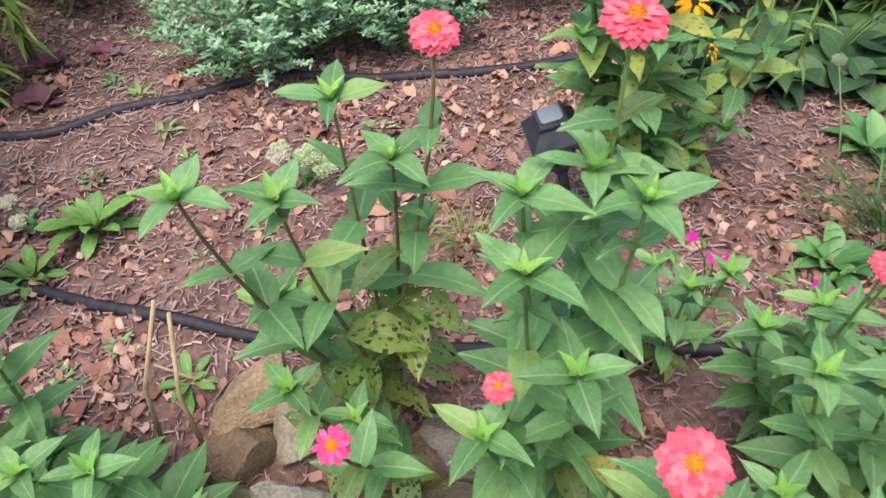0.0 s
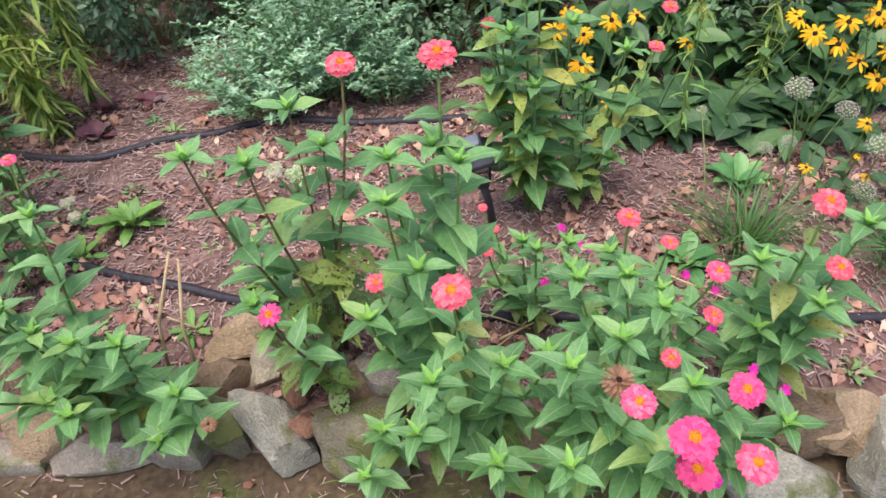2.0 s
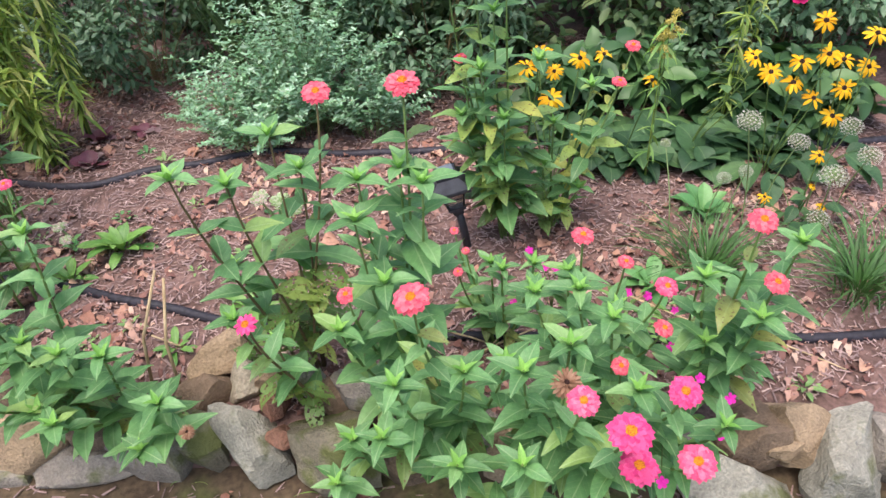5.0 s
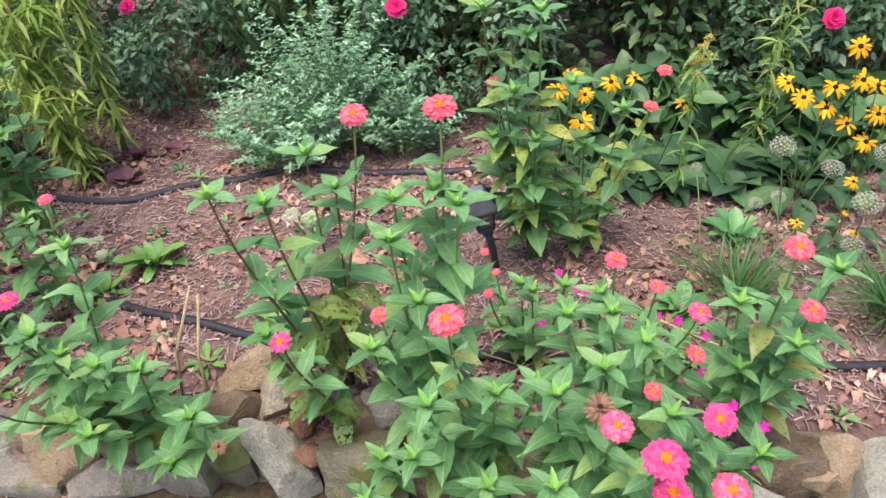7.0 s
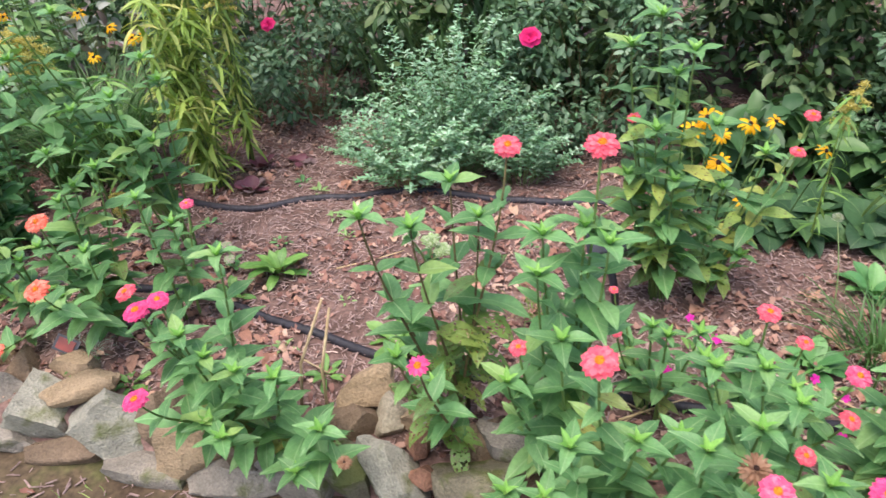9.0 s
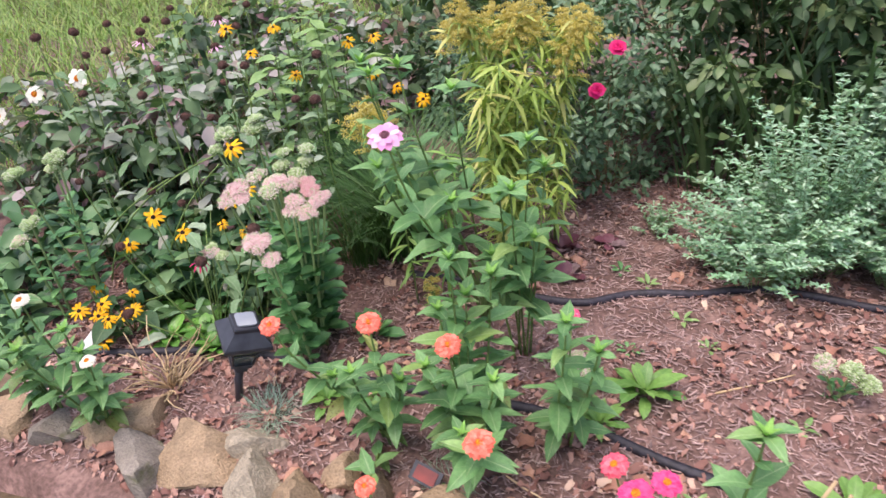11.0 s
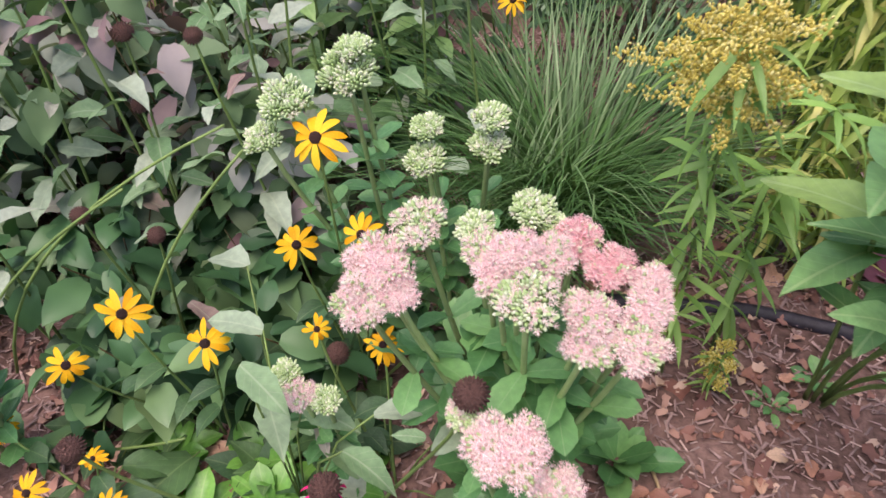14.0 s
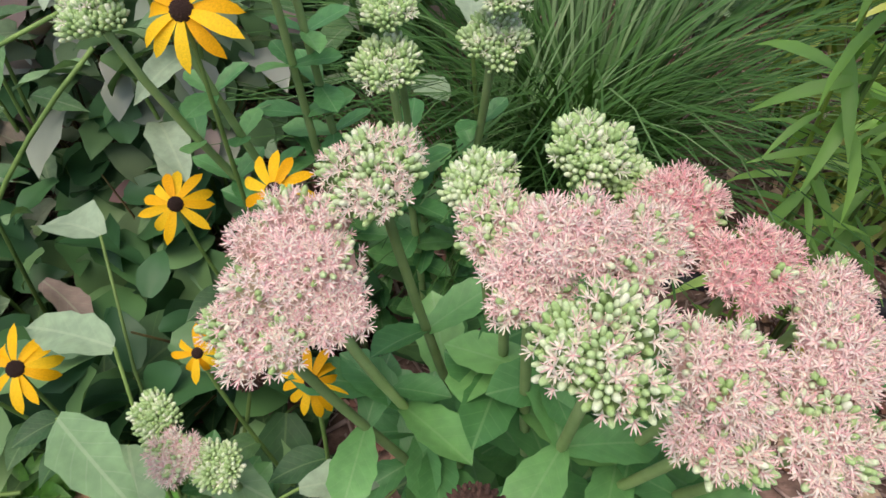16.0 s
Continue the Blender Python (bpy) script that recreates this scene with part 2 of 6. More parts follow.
M_palepink = petal_mat("pale_pink_petal", [(0.0, (0.76, 0.30, 0.58)), (0.5, (0.85, 0.47, 0.70)), (1.0, (0.90, 0.70, 0.78))])
M_magenta = petal_mat("magenta_petal", [(0.0, (0.58, 0.015, 0.30)), (1.0, (0.78, 0.04, 0.45))])
M_rosep = petal_mat("rose_petal", [(0.0, (0.62, 0.01, 0.12)), (1.0, (0.86, 0.04, 0.27))])
M_yellow = petal_mat("golden_petal", [(0.0, (0.80, 0.36, 0.006)), (0.6, (0.88, 0.48, 0.012)), (1.0, (0.92, 0.58, 0.03))], island=False)
M_disc = petal_mat("zinnia_disc", [(0.0, (0.80, 0.22, 0.02)), (0.5, (0.90, 0.40, 0.03)), (1.0, (0.55, 0.10, 0.03))])
M_eye = solid_mat("dark_brown_cone", [(0.3, (0.018, 0.008, 0.008)), (0.7, (0.06, 0.025, 0.02))], 90, 0.85, bump_s=0.8, bump_d=0.002)
M_cone = solid_mat("seed_cone", [(0.3, (0.06, 0.03, 0.025)), (0.7, (0.17, 0.085, 0.07))], 70, 0.9, bump_s=0.8, bump_d=0.003, island=True)
M_deadp = petal_mat("dry_petal", [(0.0, (0.25, 0.12, 0.07)), (1.0, (0.45, 0.27, 0.18))])
M_sbud = petal_mat("sedum_bud", [(0.0, (0.40, 0.56, 0.24)), (0.6, (0.54, 0.68, 0.38)), (0.9, (0.74, 0.80, 0.60)), (1.0, (0.84, 0.84, 0.72))])
# Darker green filler under pale sedum heads paints shaded gaps between florets.
M_sunder = petal_mat("sedum_under", [(0.0, (0.14, 0.22, 0.08)), (1.0, (0.24, 0.33, 0.14))])
M_sunderp = petal_mat("sedum_under_pink", [(0.0, (0.46, 0.42, 0.25)), (0.5, (0.66, 0.42, 0.40)), (1.0, (0.74, 0.46, 0.47))])
M_gleaf = leaf_mat("fresh_narrow_leaf", [(0.0, (0.13, 0.27, 0.06)), (0.7, (0.21, 0.38, 0.09)), (1.0, (0.32, 0.46, 0.14))], island=True, vein=0, through_light=0.25)
M_swhite = petal_mat("sedum_white_floret", [(0.0, (0.74, 0.66, 0.58)), (1.0, (0.86, 0.81, 0.76))])
M_spink = petal_mat("sedum_pink_floret", [(0.0, (0.82, 0.58, 0.60)), (0.5, (0.87, 0.72, 0.71)), (1.0, (0.90, 0.84, 0.82))])
M_sstam = petal_mat("sedum_stamen", [(0.0, (0.80, 0.42, 0.48)), (0.6, (0.86, 0.60, 0.62)), (1.0, (0.88, 0.78, 0.66))])
M_srose = petal_mat("sedum_rose_floret", [(0.0, (0.74, 0.31, 0.35)), (0.6, (0.82, 0.50, 0.52)), (1.0, (0.87, 0.69, 0.68))])
M_allium = petal_mat("dry_allium_floret", [(0.0, (0.46, 0.42, 0.37)), (1.0, (0.76, 0.72, 0.64))])
M_gold = petal_mat("goldenrod_bloom", [(0.0, (0.55, 0.45, 0.09)), (0.6, (0.72, 0.62, 0.16)), (1.0, (0.80, 0.75, 0.36))])


def glass_mat():
    m, nt, b, out = node_mat("smoky_glass")
    b.inputs["Base Color"].default_value = (0.35, 0.36, 0.36, 1)
    b.inputs["Roughness"].default_value = 0.15
    b.inputs["Transmission Weight"].default_value = 0.85
    return m


M_glass = glass_mat()


def stone_mat(name, c, moss=0.0):
    m, nt, b, out = node_mat(name)
    n1, n2 = noise_tex(nt, 13, 12.0), noise_tex(nt, 150, 10.0)
    col = ramp(nt, n1, [(0.3, tuple(v * 0.55 for v in c)), (0.5, tuple(v * 0.74 for v in c)), (0.75, tuple(v * 0.98 for v in c))])
    col = mix(nt, "MULTIPLY", 1.0, col, ramp(nt, n2, [(0.3, (0.74, 0.74, 0.74)), (0.7, (1.2, 1.19, 1.17))]))
    if moss:
        n3 = noise_tex(nt, 11, 6.0)
        col = mix(nt, "MIX", ramp(nt, n3, [(0.6 - moss * 0.2, (0, 0, 0)), (0.72 - moss * 0.2, (0.85, 0.85, 0.85))]), col, (0.10, 0.115, 0.03))
    nt.links.new(col, b.inputs["Base Color"])
    b.inputs["Roughness"].default_value = 0.9
    b.inputs["Specular IOR Level"].default_value = 0.25
    bump(nt, b, math_node(nt, "ADD", n1, math_node(nt, "MULTIPLY", n2, 0.35)), 1.0, 0.02)
    return m


STONE = {
    "tan": stone_mat("tan_sandstone", (0.44, 0.32, 0.21)),
    "grey": stone_mat("grey_stone", (0.34, 0.30, 0.26), 0.15),
    "lichen": stone_mat("lichen_grey_stone", (0.42, 0.40, 0.34), 0.3),
    "moss": stone_mat("mossy_stone", (0.26, 0.23, 0.17), 0.75),
    "red": stone_mat("reddish_stone", (0.33, 0.17, 0.12)),
    "pale": stone_mat("pale_stone", (0.46, 0.40, 0.31)),
    "brown": stone_mat("brown_stone", (0.24, 0.17, 0.12)),
}


# ---- mesh tools ----
class Geo:
    """Collects vertices and faces of one mesh, with a material slot for each face."""

    def __init__(self):
        self.v, self.f, self.m, self.n = [], [], [], 0

    def add(self, verts, faces, slot=0):
        self.v.append(np.asarray(verts, float).reshape(-1, 3))
        self.f += [tuple(i + self.n for i in f) for f in faces]
        self.m += [slot] * len(faces)
        self.n += len(self.v[-1])
        return self

    def many(self, verts, faces, mats, slot=0):
        """The same piece at each of many 4 x 4 matrices."""
        mats = np.asarray(mats, float)
        if not len(mats):
            return self
        v = np.asarray(verts, float)
        w = np.einsum("nij,kj->nki", mats[:, :3, :3], v) + mats[:, None, :3, 3]
        k = len(v)
        for n in range(len(mats)):
            o = self.n + n * k
            self.f += [tuple(i + o for i in f) for f in faces]
        self.m += [slot] * (len(faces) * len(mats))
        self.v.append(w.reshape(-1, 3))
        self.n += k * len(mats)
        return self

    def mesh(self, name, mats, smooth=True):
        me = bpy.data.meshes.new(name)
        me.from_pydata(np.concatenate(self.v).tolist(), [], self.f)
        for m in mats if isinstance(mats, (list, tuple)) else [mats]:
            me.materials.append(m)
        me.polygons.foreach_set("material_index", self.m)
        if smooth:
            me.polygons.foreach_set("use_smooth", [True] * len(me.polygons))
        me.update()
        return me


def part(name, me, parent=None, m=None, label="", kind=""):
    """One mesh object under a thing or under a part."""
    ob = new(name, me)
    if parent is not None:
        ob.parent = parent
    if m is not None:
        ob.matrix_local = m
    return tagged(ob, label=label, kind=kind)


def thing(name, at, label, category, group="", me=None, kind="", turn=0.0):
    ob = new(name, me)
    ob.matrix_basis = Matrix.Translation(at) @ Matrix.Rotation(turn, 4, "Z")
    return tagged(ob, label, category, group, kind)


def aim(at, d, scale=1.0, roll=0.0, up=(0, 0, 1)):
    """A matrix that lays a piece's +Y along d, its +Z near up."""
    y = Vector(d).normalized()
    x = y.cross(Vector(up))
    if x.length < 1e-3:
        x = Vector((1, 0, 0))
    x.normalize()
    z = x.cross(y)
    r = Matrix((x, y, z)).transposed().to_4x4()
    s = scale if isinstance(scale, tuple) else (scale,) * 3
    return Matrix.Translation(at) @ r @ Matrix.Rotation(roll, 4, "Y") @ Matrix.Diagonal((*s, 1))


def tilt_to(at, n, scale=1.0, spin=0.0):
    """A matrix that lays a piece's +Z along n."""
    q = Vector((0, 0, 1)).rotation_difference(Vector(n).normalized())
    return Matrix.Translation(at) @ q.to_matrix().to_4x4() @ Matrix.Rotation(spin, 4, "Z") @ Matrix.Diagonal((scale, scale, scale, 1))


def tube(geo, pts, r0, r1=None, n=6, slot=0, cap=True):
    r1 = r0 if r1 is None else r1
    pts = [Vector(p) for p in pts]
    vs, fs = [], []
    up = Vector((0.3, 0.9, 0.1))
    for i, p in enumerate(pts):
        d = (pts[min(i + 1, len(pts) - 1)] - pts[max(i - 1, 0)]).normalized()
        a = d.cross(up)
        if a.length < 1e-3:
            a = d.cross(Vector((1, 0, 0)))
        a.normalize()
        b = d.cross(a)
        r = r0 + (r1 - r0) * i / max(1, len(pts) - 1)
        vs += [p + (a * math.cos(2 * math.pi * k / n) + b * math.sin(2 * math.pi * k / n)) * r for k in range(n)]
    for i in range(len(pts) - 1):
        for k in range(n):
            fs.append((i * n + k, i * n + (k + 1) % n, (i + 1) * n + (k + 1) % n, (i + 1) * n + k))
    if cap:
        fs += [tuple(range(n - 1, -1, -1)), tuple(range((len(pts) - 1) * n, len(pts) * n))]
    geo.add([tuple(v) for v in vs], fs, slot)
    return geo


def bez(a, b, c, d, n=8):
    out = []
    for i in range(n + 1):
        t = i / n
        out.append(a * (1 - t) ** 3 + b * 3 * t * (1 - t) ** 2 + c * 3 * t * t * (1 - t) + d * t**3)
    return out


def blade(width=0.4, peak=0.42, fold=0.25, droop=0.5, nu=8, nv=4, tip=1.0, base=0.12, wave=0.0, teeth=0.0, phase=0.0, lift=0.0):
    """A leaf of length 1 along +Y with its face to +Z: half widths swell to the peak and run to a tip."""
    vs, fs = [], []
    y = z = 0.0
    ang = lift
    for i in range(nu + 1):
        u = i / nu
        if u < peak:
            w = base + (1 - base) * math.sin(math.pi / 2 * u / peak)
        else:
            w = max(0.0, math.cos(math.pi / 2 * ((u - peak) / (1 - peak)) ** tip))
        w *= width / 2
        if teeth and 0 < i < nu:
            w *= 1 + teeth * (1 if i % 2 else -1)
        w = max(w, 0.004)
        for k in range(nv + 1):
            s = 2 * k / nv - 1
            ww = wave * math.sin(u * 9 + phase + (2 if s > 0 else 0)) * abs(s)
            vs.append((s * w * math.cos(fold), y, z + abs(s) * w * math.sin(fold) + ww))
        y += math.cos(ang) / nu
        z += math.sin(ang) / nu
        ang -= droop / nu
    for i in range(nu):
        for k in range(nv):
            a = i * (nv + 1) + k
            fs.append((a, a + 1, a + nv + 2, a + nv + 1))
    return vs, fs


def small_leaf(width=0.5, fold=0.3, droop=0.5):
    return blade(width, 0.45, fold, droop, 3, 2, 1.2, 0.3)


def rnd(a, b):
    return random.uniform(a, b)


def leaf_set(name, mat, n, **kw):
    out = []
    for i in range(n):
        k = dict(kw)
        k["droop"] = kw.get("droop", 0.5) + rnd(-0.25, 0.35)
        k["wave"] = kw.get("wave", 0.012) * rnd(0.4, 1.6)
        k["phase"] = rnd(0, 6)
        k["fold"] = kw.get("fold", 0.25) + rnd(-0.15, 0.2)
        g = Geo()
        g.add(*blade(**k))
        out.append(g.mesh(name, mat))
    return out


def dome(rx, rz, seg=12, rings=5, full=False):
    vs, fs = [(0, 0, rz)], []
    end = math.pi if full else math.pi / 2
    for i in range(1, rings + 1):
        a = end * i / rings
        for k in range(seg):
            b = 2 * math.pi * k / seg
            vs.append((rx * math.sin(a) * math.cos(b), rx * math.sin(a) * math.sin(b), rz * math.cos(a)))
    for k in range(seg):
        fs.append((0, 1 + k, 1 + (k + 1) % seg))
    for i in range(rings - 1):
        for k in range(seg):
            a, b = 1 + i * seg + k, 1 + i * seg + (k + 1) % seg
            fs.append((a, a + seg, b + seg, b))
    return vs, fs


def box(geo, sx, sy, sz, m=Matrix.Identity(4), slot=0, b=0.0):
    """A box about the origin with chamfered upright edges."""
    b = b or min(sx, sy) * 0.12
    x, y, z = sx / 2, sy / 2, sz / 2
    ring = [(-x + b, -y), (x - b, -y), (x, -y + b), (x, y - b), (x - b, y), (-x + b, y), (-x, y - b), (-x, -y + b)]
    vs = [m @ Vector((p, q, h)) for h in (-z, z) for p, q in ring]
    fs = [tuple(range(7, -1, -1)), tuple(range(8, 16))] + [(k, (k + 1) % 8, 8 + (k + 1) % 8, 8 + k) for k in range(8)]
    geo.add([tuple(v) for v in vs], fs, slot)
    return geo


# ---- the large structure: ground, raised bed, stone wall ----
LAWN = -0.12


def wall_y(x):
    return 0.86 - 0.055 * x + (0.03 * (x + 0.9) if x < -0.9 else 0)


def gh(x, y):
    """Height of the bed's mulch."""
    n = noise.noise(Vector((x * 1.7, y * 1.7, 0))) * 0.014 + noise.noise(Vector((x * 6, y * 6, 3))) * 0.008
    return n - 0.02 * max(0.0, 1 - (y - wall_y(x) - 0.15) / 0.15 if y - wall_y(x) < 0.3 else 0.0)


def sheet(name, x0, x1, y0, y1, nx, ny, height, mat):
    g = Geo()
    vs = []
    for j in range(ny + 1):
        for i in range(nx + 1):
            x, y = x0 + (x1 - x0) * i / nx, y0 + (y1 - y0) * j / ny
            vs.append((x, y, height(x, y)))
    fs = [(j * (nx + 1) + i, j * (nx + 1) + i + 1, (j + 1) * (nx + 1) + i + 1, (j + 1) * (nx + 1) + i) for j in range(ny) for i in range(nx)]
    g.add(vs, fs)
    return new(name, g.mesh(name, mat))


ground = tagged(sheet("ground", -80, 80, -80, 80, 40, 40, lambda x, y: LAWN, M_dirt), "worn lawn soil with thin moss and grass", "ground", kind="structure")


def bed_h(x, y):
    e = y - wall_y(x)
    if e < 0.05:
        return LAWN - 0.02
    return gh(x, y)


bed = tagged(sheet("garden_bed", -7, 5, 0.78, 5.4, 300, 130, bed_h, M_soil), "raised bed of dark red-brown shredded bark mulch", "garden bed", kind="structure")

# ---- leaf and flower meshes ----
L_zin = leaf_set("leaf", M_zin, 9, width=0.46, peak=0.34, fold=0.28, droop=0.5, base=0.55, tip=0.9, wave=0.024, nu=9)
L_zyoung = leaf_set("leaf", M_zyoung, 3, width=0.42, peak=0.35, fold=0.5, droop=0.3, base=0.5, nu=6)
L_zold = leaf_set("leaf", M_zold, 4, width=0.44, peak=0.36, fold=0.2, droop=0.9, base=0.45, wave=0.035, nu=8)
L_zyel = leaf_set("leaf", M_zyel, 5, width=0.42, peak=0.36, fold=0.25, droop=0.7, base=0.45, wave=0.03, nu=8)


def eaten_leaf(seed):
    """A drooping leaf chewed full of round holes."""
    rng = random.Random(seed)
    vs, fs = blade(0.5, 0.38, 0.15, 0.8 + 0.3 * rng.random(), 34, 24, 1.0, 0.45, wave=0.03, phase=rng.uniform(0, 6))
    holes = [(rng.uniform(-0.22, 0.22), rng.uniform(0.1, 0.9), rng.uniform(0.008, 0.032)) for _ in range(60)]
    keep = []
    for f in fs:
        cx, cy = sum(vs[i][0] for i in f) / 4, sum(vs[i][1] for i in f) / 4
        if all((cx - x) ** 2 + (cy - y) ** 2 > r * r for x, y, r in holes):
            keep.append(f)
    return Geo().add(vs, keep).mesh("leaf", M_zeat)


L_zeat = [eaten_leaf(k) for k in range(5)]
L_dark = leaf_set("leaf", M_dark, 5, width=0.62, peak=0.38, fold=0.25, droop=0.7, base=0.35, wave=0.025, nu=8)
L_heart = leaf_set("leaf", M_dark, 5, width=0.86, peak=0.40, fold=0.16, droop=1.7, base=0.6, tip=1.6, wave=0.03, nu=10, lift=0.2)
L_sed = leaf_set("leaf", M_sed, 5, width=0.52, peak=0.58, fold=0.28, droop=0.35, base=0.3, tip=1.7, wave=0.01, teeth=0.05, nu=9)
L_cone = leaf_set("leaf", M_conel, 6, width=0.44, peak=0.36, fold=0.3, droop=0.8, base=0.25, wave=0.04, teeth=0.06, nu=9)
L_pale = leaf_set("leaf", M_pale, 4, width=0.42, peak=0.42, fold=0.25, droop=0.6, base=0.2, wave=0.02)
L_ros = leaf_set("leaf", M_ros, 4, width=0.34, peak=0.6, fold=0.3, droop=0.8, base=0.22, tip=1.5, wave=0.03)
L_sage = leaf_set("leaf", M_sed, 3, width=0.5, peak=0.6, fold=0.25, droop=0.6, base=0.25, tip=1.6, wave=0.01)
L_gloss = leaf_set("leaf", M_gloss, 4, width=0.52, peak=0.6, fold=0.3, droop=0.8, base=0.25, tip=1.6, wave=0.02)
L_fall = leaf_set("fallen_leaf", M_fall, 9, width=0.62, peak=0.45, fold=0.35, droop=1.1, base=0.2, wave=0.09, teeth=0.10, nu=8)


def rosette_petals(rings, width, peak=0.6, tip=3.2, jitter=0.06):
    """Rings of (count, length, rise in degrees, start radius)."""
    g = Geo()
    for n, length, rise, start in rings:
        off = rnd(0, 6)
        for k in range(n):
            a = off + 2 * math.pi * k / n + rnd(-0.07, 0.07)
            vs, fs = blade(width * rnd(0.9, 1.1), peak, 0.12, rnd(0.35, 0.8), 5, 2, tip, 0.45)
            d = Vector((math.cos(a), math.sin(a), math.tan(radians(rise + rnd(-7, 7)))))
            m = aim(Vector((math.cos(a) * start, math.sin(a) * start, 0.05 + 0.12 * (1 - length))), d, length * (1 + rnd(-jitter, jitter)), rnd(-0.2, 0.2))
            g.add([tuple(m @ Vector(v)) for v in vs], fs)
    return g


FULL = [(20, 0.88, 0, 0.12), (18, 0.79, 8, 0.12), (16, 0.66, 15, 0.12), (14, 0.53, 22, 0.12), (11, 0.40, 32, 0.12)]
SEMI = [(13, 0.84, 0, 0.14), (12, 0.70, 14, 0.14)]
HEADS = {}
for key, mat, rings in (
    ("pink", M_pink, FULL), ("hot", M_hot, FULL), ("semi", M_hot, SEMI), ("coral", M_coral, FULL), ("orange", M_orange, FULL + [(8, 0.3, 58, 0.06)]),
    ("pale", M_palepink, [(12, 0.84, 2, 0.16), (10, 0.62, 16, 0.16)]), ("white", M_white, FULL[:3]), ("dead", M_deadp, [(16, 0.8, -30, 0.15), (18, 0.75, 5, 0.15), (16, 0.7, 35, 0.12), (12, 0.62, 60, 0.08)]),
    ("rose", M_rosep, [(7, 0.95, 20, 0.05), (6, 0.75, 45, 0.05), (5, 0.5, 65, 0.03)]), ("cosmos", M_white, [(8, 0.9, 8, 0.08)]), ("petunia", M_magenta, [(5, 0.95, 15, 0.03)]),
):
    wide = {"rose": 0.85, "cosmos": 0.6, "petunia": 0.7, "pale": 0.52, "semi": 0.36, "dead": 0.22}.get(key, 0.43)
    HEADS[key] = rosette_petals(rings, wide).mesh("petals", mat)


def disc_mesh(mat, r=0.27, h=0.25, n=40):
    g = Geo()
    g.add(*dome(r, h, 10, 4))
    vs, fs = dome(0.035, 0.07, 5, 2)
    ms = []
    for k in range(n):
        q = math.sqrt((k + 0.5) / n)
        a = k * 2.4
        ms.append(np.array(Matrix.Translation((r * q * math.cos(a), r * q * math.sin(a), h * math.sqrt(max(0, 1 - q * q)) * 0.9 + 0.02))))
    g.many(vs, fs, ms)
    return g.mesh("flower", mat)


DISC = disc_mesh(M_disc, 0.33, 0.27, 52)
DISC_DARK = disc_mesh(M_eye)
DISC_RED = disc_mesh(M_heu, 0.3)
BUD = Geo().add(*dome(0.5, 0.6, 8, 6, True)).mesh("bud", M_zyoung)
DISCS = {"pale": DISC_RED, "dead": DISC_DARK, "petunia": disc_mesh(M_magenta, 0.12, 0.06, 8), "rose": disc_mesh(M_rosep, 0.2, 0.3, 16)}


def flower(parent, at, kind, radius, n, label=""):
    m = tilt_to(at, n, radius, rnd(0, 6))
    f = part("flower", DISCS.get(kind, DISC), parent, m, label)
    part("petals", HEADS[kind], f)
    return f


WORDS = {"semi": "hot pink", "pink": "pink", "hot": "hot pink", "coral": "coral", "orange": "salmon orange", "pale": "pale pink", "white": "creamy white", "dead": "dry brown"}


